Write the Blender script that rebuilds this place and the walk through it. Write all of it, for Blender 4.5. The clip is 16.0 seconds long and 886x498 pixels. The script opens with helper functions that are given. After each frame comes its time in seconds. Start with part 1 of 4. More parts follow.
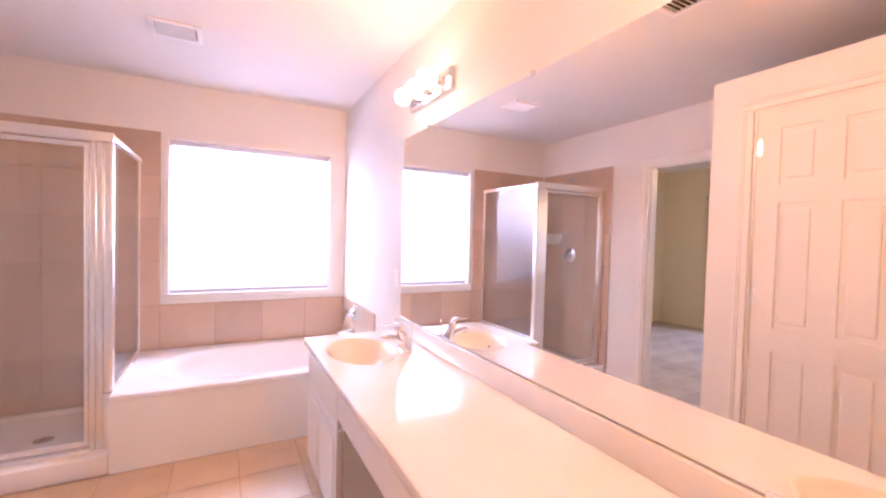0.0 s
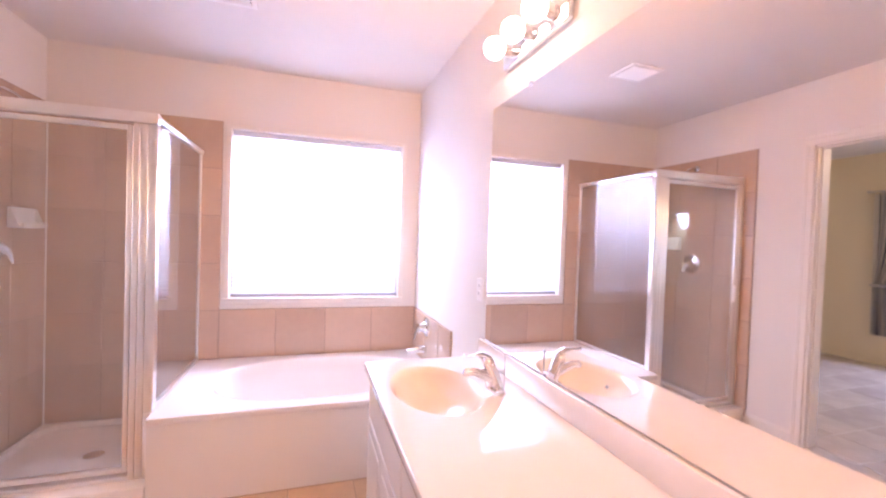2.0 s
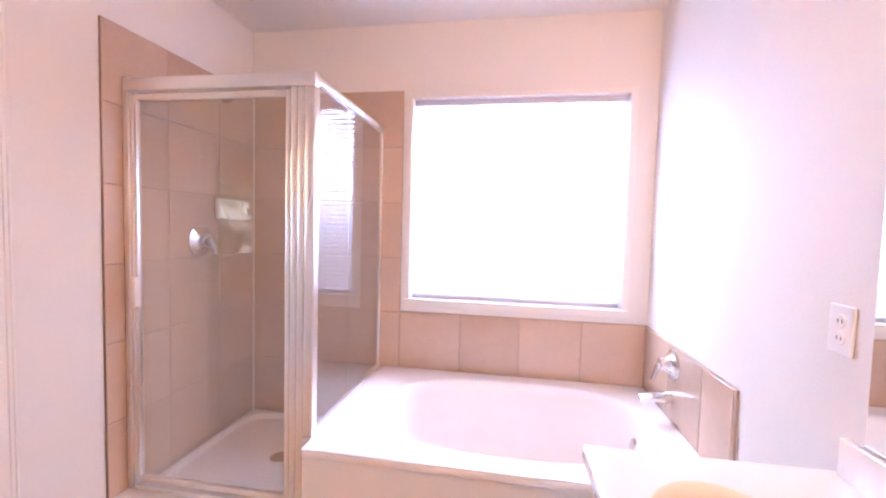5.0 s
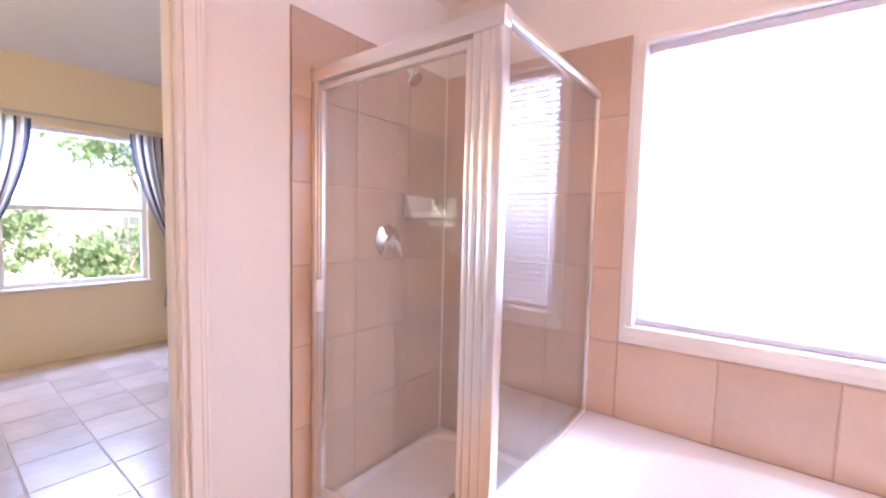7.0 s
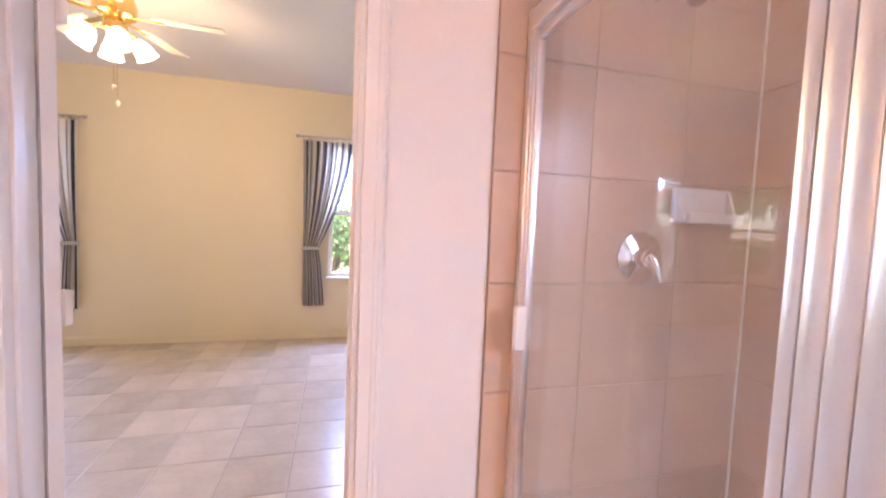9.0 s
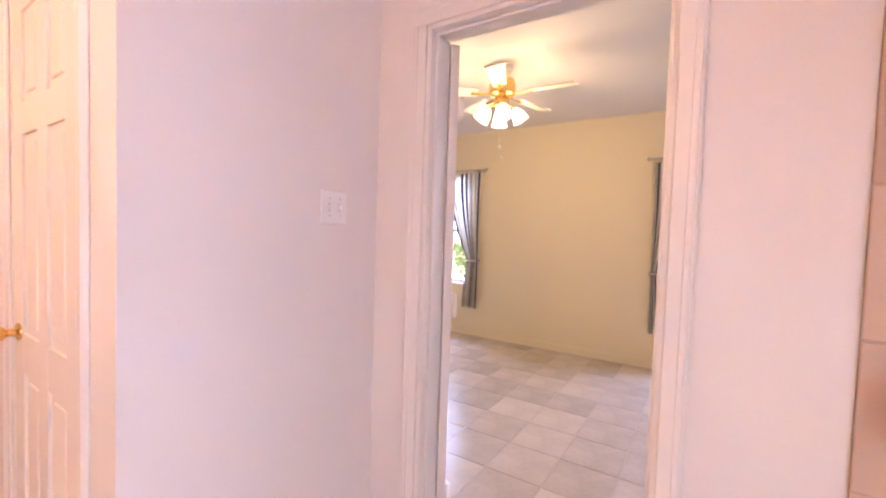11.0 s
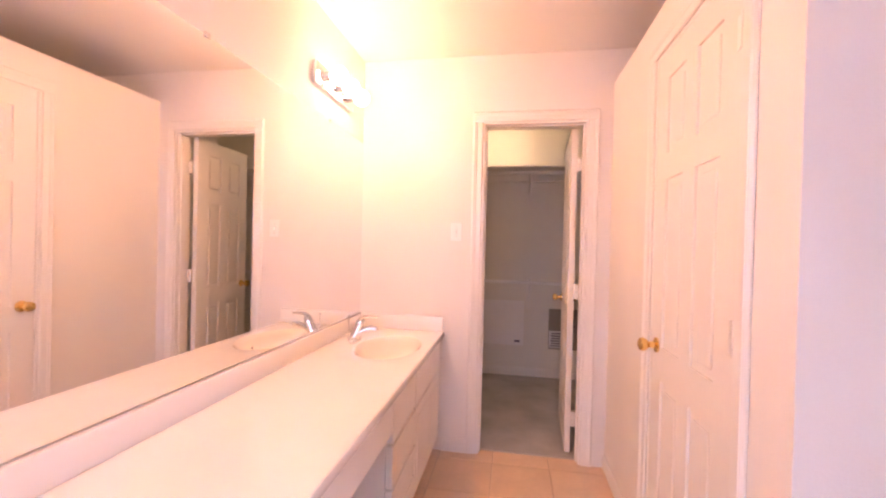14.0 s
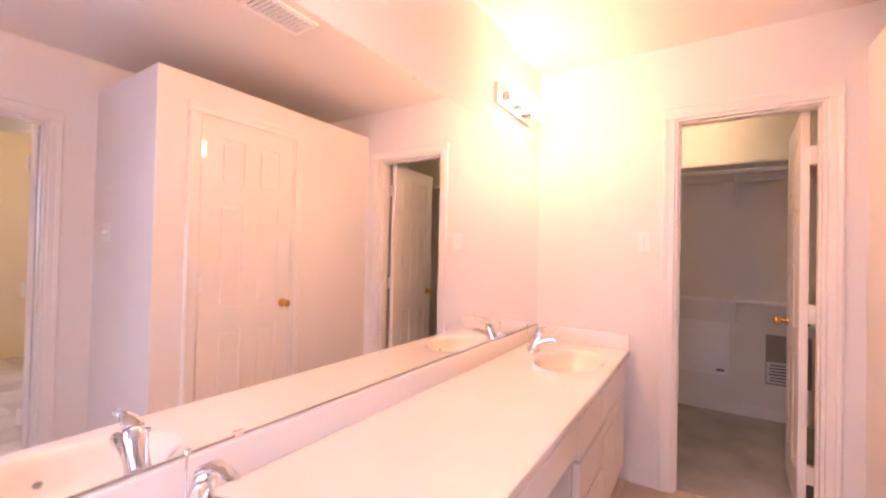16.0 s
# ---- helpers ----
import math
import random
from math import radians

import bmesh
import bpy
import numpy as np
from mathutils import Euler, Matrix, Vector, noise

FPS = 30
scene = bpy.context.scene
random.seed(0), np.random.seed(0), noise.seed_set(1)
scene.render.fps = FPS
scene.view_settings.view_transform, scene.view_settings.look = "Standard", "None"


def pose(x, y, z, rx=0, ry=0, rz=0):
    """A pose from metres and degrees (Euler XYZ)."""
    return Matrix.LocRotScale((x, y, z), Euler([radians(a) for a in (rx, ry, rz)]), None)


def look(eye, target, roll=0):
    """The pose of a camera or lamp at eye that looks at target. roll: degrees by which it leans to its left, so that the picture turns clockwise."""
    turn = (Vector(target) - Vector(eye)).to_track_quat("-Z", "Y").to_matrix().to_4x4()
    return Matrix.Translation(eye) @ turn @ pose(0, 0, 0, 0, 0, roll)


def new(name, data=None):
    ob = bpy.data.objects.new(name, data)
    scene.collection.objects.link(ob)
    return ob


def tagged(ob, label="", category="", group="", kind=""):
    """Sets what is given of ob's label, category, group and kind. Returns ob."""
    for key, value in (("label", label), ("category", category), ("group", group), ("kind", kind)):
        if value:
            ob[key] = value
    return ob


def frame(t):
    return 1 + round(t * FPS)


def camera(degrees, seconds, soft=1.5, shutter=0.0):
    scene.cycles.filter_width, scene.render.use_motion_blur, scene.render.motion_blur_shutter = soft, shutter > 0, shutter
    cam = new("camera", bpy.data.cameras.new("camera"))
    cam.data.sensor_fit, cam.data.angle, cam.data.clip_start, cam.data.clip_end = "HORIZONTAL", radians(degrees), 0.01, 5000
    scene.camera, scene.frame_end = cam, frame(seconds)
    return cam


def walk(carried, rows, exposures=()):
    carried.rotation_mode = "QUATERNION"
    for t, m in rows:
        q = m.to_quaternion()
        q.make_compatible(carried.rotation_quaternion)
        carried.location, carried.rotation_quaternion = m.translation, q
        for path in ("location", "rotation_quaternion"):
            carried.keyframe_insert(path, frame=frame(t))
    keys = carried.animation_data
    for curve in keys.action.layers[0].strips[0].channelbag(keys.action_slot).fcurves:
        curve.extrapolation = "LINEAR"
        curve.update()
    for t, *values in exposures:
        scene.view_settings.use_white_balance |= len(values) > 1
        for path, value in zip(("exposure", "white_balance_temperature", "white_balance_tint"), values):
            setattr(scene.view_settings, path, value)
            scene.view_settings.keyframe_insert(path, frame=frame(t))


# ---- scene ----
cam = camera(94.8, 16.0, soft=2.2)
PATH = [
    (0, (-0.978, 0.23, 1.365), (-0.037, 1.994, 1.307), 1.5),
    (0.5, (-0.973, 0.359, 1.352), (-0.065, 2.14, 1.303), 1.6),
    (1, (-0.929, 0.489, 1.343), (-0.095, 2.306, 1.294), 1.7),
    (1.5, (-0.86, 0.65, 1.337), (-0.135, 2.514, 1.291), 1.8),
    (2, (-0.822, 0.8, 1.332), (-0.203, 2.701, 1.289), 2.0),
    (2.5, (-0.794, 0.966, 1.32), (-0.287, 2.9, 1.275), 2.1),
    (3, (-0.792, 1.113, 1.307), (-0.398, 3.074, 1.263), 2.3),
    (3.5, (-0.765, 1.233, 1.293), (-0.535, 3.219, 1.242), 2.4),
    (4, (-0.734, 1.366, 1.285), (-0.698, 3.365, 1.217), 2.4),
    (4.2, (-0.734, 1.415, 1.288), (-0.773, 3.413, 1.21), 2.2),
    (6.3, (-0.91, 1.92, 1.315), (-1.758, 3.726, 1.167), 1.2),
    (6.5, (-0.928, 1.965, 1.311), (-1.876, 3.721, 1.166), 1.3),
    (7, (-0.968, 2.118, 1.304), (-2.177, 3.705, 1.169), 1.3),
    (7.5, (-1.037, 2.257, 1.307), (-2.478, 3.638, 1.166), 1.7),
    (8, (-1.139, 2.34, 1.313), (-2.744, 3.522, 1.144), 1.8),
    (8.5, (-1.259, 2.492, 1.3), (-3.05, 3.369, 1.142), 1.6),
    (8.7, (-1.291, 2.534, 1.287), (-3.143, 3.273, 1.143), 1.9),
    (10.8, (-1.225, 2.741, 1.31), (-2.993, 1.811, 1.222), 1.9),
    (11, (-1.194, 2.742, 1.315), (-2.873, 1.658, 1.233), 1.9),
    (11.5, (-1.132, 2.671, 1.324), (-2.566, 1.279, 1.251), 2.1),
    (12, (-1.099, 2.669, 1.329), (-2.184, 0.99, 1.259), 1.6),
    (12.5, (-1.097, 2.65, 1.338), (-1.783, 0.772, 1.272), 1.6),
    (13, (-1.059, 2.612, 1.314), (-1.38, 0.638, 1.274), 1.9),
    (13.5, (-1.029, 2.583, 1.313), (-1.0, 0.583, 1.283), 1.7),
    (14, (-0.99, 2.566, 1.311), (-0.653, 0.595, 1.293), 1.4),
    (14.5, (-0.991, 2.558, 1.303), (-0.372, 0.656, 1.302), 1.2),
    (15, (-0.979, 2.566, 1.299), (-0.146, 0.747, 1.312), 1.0),
    (15.5, (-0.96, 2.613, 1.302), (0.017, 0.867, 1.321), 1.1),
    (16, (-0.938, 2.623, 1.299), (0.145, 0.942, 1.325), 1.3),
]
walk(cam, [(r[0], look(*r[1:])) for r in PATH], [(0.0, 2.82, 6550, 29), (4.0, 2.80, 6300, 25), (8.5, 3.0, 6150, 20), (11.0, 2.88, 6750, 25), (13.5, 2.82, 6900, 33), (16.0, 2.82, 6850, 33)])

# ---- light ----
world = bpy.data.worlds.new("sky")
scene.world = world
world.use_nodes = True
wn = world.node_tree.nodes
sky = wn.new("ShaderNodeTexSky")
sky.sky_type, sky.sun_disc = "NISHITA", False
sky.sun_elevation, sky.sun_rotation = radians(55), radians(90)
wn["Background"].inputs["Strength"].default_value = 0.15
world.node_tree.links.new(sky.outputs[0], wn["Background"].inputs["Color"])


def lamp(name, kind, m, energy, colour, size=0.1, size_y=None):
    d = bpy.data.lights.new(name, kind)
    d.energy, d.color = energy, colour
    if kind == "AREA":
        d.shape, d.size, d.size_y = "RECTANGLE", size, size_y or size
    elif kind == "SUN":
        d.angle = size
    else:
        d.shadow_soft_size = size
    ob = new(name, d)
    ob.matrix_world = m
    return ob


lamp("sun", "SUN", look((20, 0, 30), (0, 0, 0)), 5.0, (1, 0.95, 0.88), radians(0.6))
WARM = (1.0, 0.48, 0.20)
DAY = (0.66, 0.765, 1.0)
BULB_W, FAN_W, CLOSET_W, WINDOW_W = 1.30, 1.10, 1.25, 13.5
# daylight in the window openings
lamp("window_daylight", "AREA", look((-0.75, 4.36, 1.70), (-0.75, 2.6, 1.25)), WINDOW_W, DAY, 1.15, 0.8)
lamp("bedroom_daylight", "AREA", look((-6.30, 3.06, 2.0), (-4.0, 3.06, 0.6)), 17, (0.46, 0.58, 1.0), 1.3, 0.6)
lamp("bedroom_daylight", "AREA", look((-6.30, -0.35, 2.0), (-4.0, -0.35, 0.6)), 17, (0.46, 0.58, 1.0), 1.3, 0.6)


# ---- materials ----
def material(name, colour, rough=0.6, metal=0.0, var=0.06, scale=3.0, fine=60.0, bump=0.0, each=0.0, spec=0.5, coat=0.0):
    """A surface with variation at two scales; each: how far single pieces differ."""
    m = bpy.data.materials.new(name)
    m.use_nodes = True
    nt = m.node_tree
    n, l = nt.nodes, nt.links
    b = n["Principled BSDF"]
    b.inputs["Metallic"].default_value = metal
    b.inputs["Specular IOR Level"].default_value = spec
    b.inputs["Coat Weight"].default_value = coat
    co = n.new("ShaderNodeTexCoord")
    big, small = n.new("ShaderNodeTexNoise"), n.new("ShaderNodeTexNoise")
    for node, s, det in ((big, scale, 4), (small, fine, 3)):
        node.inputs["Scale"].default_value = s
        node.inputs["Detail"].default_value = det
        l.new(co.outputs["Object"], node.inputs["Vector"])
    add = n.new("ShaderNodeMath")
    add.operation = "MULTIPLY_ADD"
    add.inputs[1].default_value = 0.35
    l.new(small.outputs["Fac"], add.inputs[0])
    l.new(big.outputs["Fac"], add.inputs[2])
    last = add
    if each:
        info = n.new("ShaderNodeObjectInfo")
        a2 = n.new("ShaderNodeMath")
        a2.operation = "MULTIPLY_ADD"
        a2.inputs[1].default_value = each
        l.new(info.outputs["Random"], a2.inputs[0])
        l.new(add.outputs[0], a2.inputs[2])
        last = a2
    span = n.new("ShaderNodeMapRange")
    span.inputs["From Min"].default_value = 0.35
    span.inputs["From Max"].default_value = 1.0 + each
    span.inputs["To Min"].default_value = 1 - var
    span.inputs["To Max"].default_value = 1 + var
    l.new(last.outputs[0], span.inputs["Value"])
    mul = n.new("ShaderNodeVectorMath")
    mul.operation = "SCALE"
    mul.inputs[0].default_value = colour
    l.new(span.outputs["Result"], mul.inputs["Scale"])
    l.new(mul.outputs[0], b.inputs["Base Color"])
    rr = n.new("ShaderNodeMapRange")
    rr.inputs["To Min"].default_value = max(0.02, rough * 0.85)
    rr.inputs["To Max"].default_value = min(1, rough * 1.15)
    l.new(big.outputs["Fac"], rr.inputs["Value"])
    l.new(rr.outputs["Result"], b.inputs["Roughness"])
    if bump:
        bp = n.new("ShaderNodeBump")
        bp.inputs["Strength"].default_value = bump
        bp.inputs["Distance"].default_value = 0.002
        l.new(small.outputs["Fac"], bp.inputs["Height"])
        l.new(bp.outputs["Normal"], b.inputs["Normal"])
    return m


def glass_material(name, haze=0.0, tint=(1, 1, 1), gloss_least=0.055):
    m = bpy.data.materials.new(name)
    m.use_nodes = True
    n, l = m.node_tree.nodes, m.node_tree.links
    n.remove(n["Principled BSDF"])
    clear, gloss, fres, mix = (n.new("ShaderNode" + k) for k in ("BsdfTransparent", "BsdfGlossy", "LayerWeight", "MixShader"))
    clear.inputs["Color"].default_value = (*tint, 1)
    gloss.inputs["Roughness"].default_value = 0.01
    fres.inputs["Blend"].default_value = 0.5
    power, fac = n.new("ShaderNodeMath"), n.new("ShaderNodeMath")
    power.operation, fac.operation = "POWER", "MULTIPLY_ADD"
    power.inputs[1].default_value, fac.inputs[1].default_value, fac.inputs[2].default_value = 5.0, 0.9, gloss_least
    l.new(fres.outputs["Facing"], power.inputs[0])
    l.new(power.outputs[0], fac.inputs[0])
    l.new(fac.outputs[0], mix.inputs[0])
    last = clear
    # pale diffuse veil mixed into the pane
    if haze:
        veil, m2 = n.new("ShaderNodeBsdfDiffuse"), n.new("ShaderNodeMixShader")
        veil.inputs["Color"].default_value = (0.8, 0.8, 0.8, 1)
        m2.inputs[0].default_value = haze
        l.new(clear.outputs[0], m2.inputs[1])
        l.new(veil.outputs[0], m2.inputs[2])
        last = m2
    l.new(last.outputs[0], mix.inputs[1])
    l.new(gloss.outputs[0], mix.inputs[2])
    l.new(mix.outputs[0], n["Material Output"].inputs["Surface"])
    return m


def glow_material(name, colour, strength):
    m = bpy.data.materials.new(name)
    m.use_nodes = True
    b = m.node_tree.nodes["Principled BSDF"]
    b.inputs["Base Color"].default_value = (0.9, 0.88, 0.84, 1)
    b.inputs["Emission Color"].default_value = (*colour, 1)
    b.inputs["Emission Strength"].default_value = strength
    return m


def thin_material(name, colour, through_light):
    """A thin sheet that lets part of the light through: blinds, leaves, cloth."""
    m = bpy.data.materials.new(name)
    m.use_nodes = True
    n, l = m.node_tree.nodes, m.node_tree.links
    b = n["Principled BSDF"]
    b.inputs["Base Color"].default_value = (*colour, 1)
    b.inputs["Roughness"].default_value = 0.5
    tr, mix = n.new("ShaderNodeBsdfTranslucent"), n.new("ShaderNodeMixShader")
    tr.inputs["Color"].default_value = (*colour, 1)
    mix.inputs[0].default_value = through_light
    l.new(b.outputs[0], mix.inputs[1])
    l.new(tr.outputs[0], mix.inputs[2])
    l.new(mix.outputs[0], n["Material Output"].inputs["Surface"])
    return m


M_WALL = material("wall_paint", (0.80, 0.765, 0.73), 0.6, var=0.03, scale=1.5, fine=140, bump=0.25)
M_CEIL = material("ceiling_paint", (0.78, 0.75, 0.72), 0.8, var=0.03, scale=1.2, fine=120, bump=0.5)
M_TRIM = material("trim_paint", (0.82, 0.79, 0.75), 0.32, var=0.03, scale=2, fine=50, bump=0.05)
M_DOOR = material("door_paint", (0.82, 0.785, 0.74), 0.52, var=0.04, scale=2, fine=90, bump=0.1)
M_CAB = material("cabinet_paint", (0.82, 0.79, 0.75), 0.35, var=0.04, scale=3, fine=70, bump=0.08)
# near-black painted for the shade in hollows; also the dark panel latch
M_DARK = material("dark_gap", (0.05, 0.045, 0.04), 0.9)
M_TILE = material("wall_tile", (0.58, 0.425, 0.325), 0.2, var=0.17, scale=2.2, fine=22, each=0.8)
M_GROUT = material("grout", (0.44, 0.335, 0.265), 0.9, var=0.1, fine=90, bump=0.3)
M_FTILE = material("floor_tile", (0.66, 0.47, 0.32), 0.33, var=0.16, scale=5, fine=35, each=0.35)
M_FGROUT = material("floor_grout", (0.52, 0.38, 0.28), 0.9, var=0.1, fine=90, bump=0.3)
M_BTILE = material("bedroom_tile", (0.58, 0.51, 0.44), 0.24, var=0.26, scale=4, fine=30, each=0.5)
M_BGROUT = material("bedroom_grout", (0.50, 0.45, 0.40), 0.9, var=0.1, fine=90)
M_BWALL = material("bedroom_paint", (0.82, 0.71, 0.50), 0.65, var=0.03, scale=1.5, fine=140, bump=0.25)
M_CWALL = material("closet_paint", (0.80, 0.77, 0.71), 0.7, var=0.03, scale=1.5, fine=140, bump=0.25)
M_CARPET = material("carpet", (0.44, 0.425, 0.42), 0.97, var=0.28, scale=4, fine=260, bump=1.0, spec=0.1)
M_TOP = material("cultured_marble", (0.84, 0.80, 0.755), 0.11, var=0.03, scale=4, fine=25, coat=0.4)
M_BOWL = material("basin_marble", (0.85, 0.765, 0.66), 0.2, var=0.03, scale=4, fine=25, coat=0.4)
M_TUB = material("tub_acrylic", (0.84, 0.80, 0.78), 0.13, var=0.02, scale=2, fine=20, coat=0.3)
M_CHROME = material("chrome", (0.78, 0.78, 0.80), 0.07, 1.0, var=0.04)
M_ALU = material("bright_aluminium", (0.88, 0.87, 0.86), 0.3, 1.0, var=0.06, fine=200)
M_BRASS = material("polished_brass", (0.85, 0.58, 0.22), 0.16, 1.0, var=0.08)
M_STEEL = material("steel", (0.55, 0.54, 0.53), 0.35, 1.0, var=0.08)
M_MIRROR = material("silvered_glass", (0.90, 0.90, 0.90), 0.02, 1.0, var=0.0)
M_PLASTIC = material("white_plastic", (0.86, 0.85, 0.84), 0.35, var=0.02)
# grey-blue puts the shade of the backlit white blind rails into the colour
M_RAIL = material("shade_grey", (0.58, 0.58, 0.66), 0.4, var=0.03)
M_PANEL = material("panel_grey", (0.30, 0.28, 0.26), 0.45, 0.2, var=0.1, fine=120)
M_PAPER = material("label_paper", (0.75, 0.75, 0.78), 0.7, var=0.04)
M_INK = material("label_ink", (0.12, 0.12, 0.16), 0.7)
M_CERAMIC = material("white_ceramic", (0.80, 0.78, 0.75), 0.15, var=0.02, coat=0.3)
M_BLADE = material("fan_blade", (0.80, 0.74, 0.60), 0.35, var=0.08, scale=6)
M_GLASS = glass_material("clear_glass")
# slightly hazy glass; the haze is raised to brighten the dim shower behind
M_SHOWER = glass_material("shower_glass", 0.065, (0.93, 0.93, 0.92))
M_SIDE = glass_material("side_glass", 0.025, (0.93, 0.93, 0.92), 0.08)
M_SLAT = thin_material("blind_slat", (0.80, 0.82, 0.92), 0.27)
M_BULB = glow_material("bulb_glow", (1.0, 0.86, 0.66), 2.4)
M_SHADE = glow_material("fan_shade_glow", (1.0, 0.80, 0.50), 1.0)
M_CLIGHT = glow_material("closet_light_glow", (1.0, 0.85, 0.6), 0.9)
M_STRIPES = [material("stripe_cream", (0.84, 0.80, 0.71), 0.9, fine=200, bump=0.3), material("stripe_grey", (0.46, 0.45, 0.46), 0.9, fine=200, bump=0.3),
             material("stripe_navy", (0.09, 0.10, 0.16), 0.9, fine=200, bump=0.3), material("stripe_tan", (0.52, 0.46, 0.38), 0.9, fine=200, bump=0.3)]
M_GRASS = material("grass", (0.19, 0.21, 0.10), 0.95, var=0.4, scale=0.6, fine=30, bump=1)
M_BARK = material("bark", (0.16, 0.11, 0.075), 0.95, var=0.3, fine=40, bump=1)
M_LEAF = thin_material("leaf", (0.15, 0.21, 0.09), 0.5)
M_FENCE = material("fence_wood", (0.45, 0.39, 0.33), 0.9, var=0.2, fine=60, bump=0.5, each=0.4)
M_ROOF = material("roof_shingle", (0.12, 0.11, 0.105), 0.95, var=0.25, fine=20, bump=0.6)

# ---- building helpers ----
INV = {}


def thing(name, label, category, base=(0, 0, 0), group="", m=None, kind=""):
    """An Empty at its base. With m its parts are drawn round the Empty, else in the world."""
    ob = tagged(new(name), label, category, group, kind)
    ob.empty_display_size = 0.1
    ob.matrix_basis = m or Matrix.Translation(base)
    INV[ob.name] = Matrix() if m else Matrix.Translation(base).inverted()
    return ob


def part(name, bm, mat, parent=None, label="", smooth=False):
    me = bpy.data.meshes.new(name)
    bmesh.ops.recalc_face_normals(bm, faces=bm.faces)
    bm.to_mesh(me)
    bm.free()
    for mm in (mat if isinstance(mat, list) else [mat]):
        me.materials.append(mm)
    if smooth:
        for p in me.polygons:
            p.use_smooth = True
        me.set_sharp_from_angle(angle=radians(38))
    ob = new(name, me)
    if parent:
        ob.parent = parent
        ob.matrix_parent_inverse = INV.get(parent.name, Matrix())
        INV[ob.name] = Matrix()
    if label:
        ob["label"] = label
    return ob


def box(x0, x1, y0, y1, z0, z1, bevel=0.0, bm=None, seg=2):
    own = bmesh.new()
    r = bmesh.ops.create_cube(own, size=1)
    for v in r["verts"]:
        v.co = Vector(((x0 + x1) / 2 + v.co.x * (x1 - x0), (y0 + y1) / 2 + v.co.y * (y1 - y0), (z0 + z1) / 2 + v.co.z * (z1 - z0)))
    if bevel:
        bmesh.ops.bevel(own, geom=own.edges[:], offset=bevel, segments=seg, affect="EDGES", profile=0.5)
    return merge(bm, own)


def merge(bm, own):
    if bm is None:
        return own
    me = bpy.data.meshes.new("scratch")
    own.to_mesh(me)
    own.free()
    bm.from_mesh(me)
    bpy.data.meshes.remove(me)
    return bm


def rod(p, q, r, r2=None, bm=None, seg=16):
    own = bmesh.new()
    p, q = Vector(p), Vector(q)
    d = q - p
    m = Matrix.Translation((p + q) / 2) @ d.to_track_quat("Z", "Y").to_matrix().to_4x4()
    bmesh.ops.create_cone(own, cap_ends=True, segments=seg, radius1=r, radius2=r if r2 is None else r2, depth=d.length, matrix=m)
    return merge(bm, own)


def ball(c, r, bm=None, stretch=(1, 1, 1), u=20, v=12):
    own = bmesh.new()
    bmesh.ops.create_uvsphere(own, u_segments=u, v_segments=v, radius=r, matrix=Matrix.Translation(c) @ Matrix.Diagonal((*stretch, 1)))
    return merge(bm, own)


def turned(profile, m=None, bm=None, seg=24):
    """A turned shape: profile rows of radius and height, round the z axis, then moved by m."""
    own = bmesh.new()
    rings = []
    for r, z in profile:
        rings.append([own.verts.new((r * math.cos(a), r * math.sin(a), z)) for a in [2 * math.pi * i / seg for i in range(seg)]])
    for a, b in zip(rings, rings[1:]):
        for i in range(seg):
            own.faces.new((a[i], a[(i + 1) % seg], b[(i + 1) % seg], b[i]))
    own.faces.new(rings[0][::-1])
    own.faces.new(rings[-1])
    if m:
        bmesh.ops.transform(own, matrix=m, verts=own.verts)
    return merge(bm, own)


def pipe(points, radii, bm=None, seg=14, flat=1.0):
    """A bent tube along points."""
    own = bmesh.new()
    pts = [Vector(p) for p in points]
    rings = []
    for i, p in enumerate(pts):
        d = (pts[min(i + 1, len(pts) - 1)] - pts[max(i - 1, 0)]).normalized()
        side = d.cross(Vector((0, 0, 1)))
        side = side.normalized() if side.length > 0.05 else Vector((0, 1, 0))
        up = side.cross(d)
        r = radii[i] if isinstance(radii, (list, tuple)) else radii
        rings.append([own.verts.new(p + side * r * math.cos(a) + up * r * flat * math.sin(a)) for a in [2 * math.pi * k / seg for k in range(seg)]])
    for a, b in zip(rings, rings[1:]):
        for i in range(seg):
            own.faces.new((a[i], a[(i + 1) % seg], b[(i + 1) % seg], b[i]))
    own.faces.new(rings[0][::-1])
    own.faces.new(rings[-1])
    return merge(bm, own)


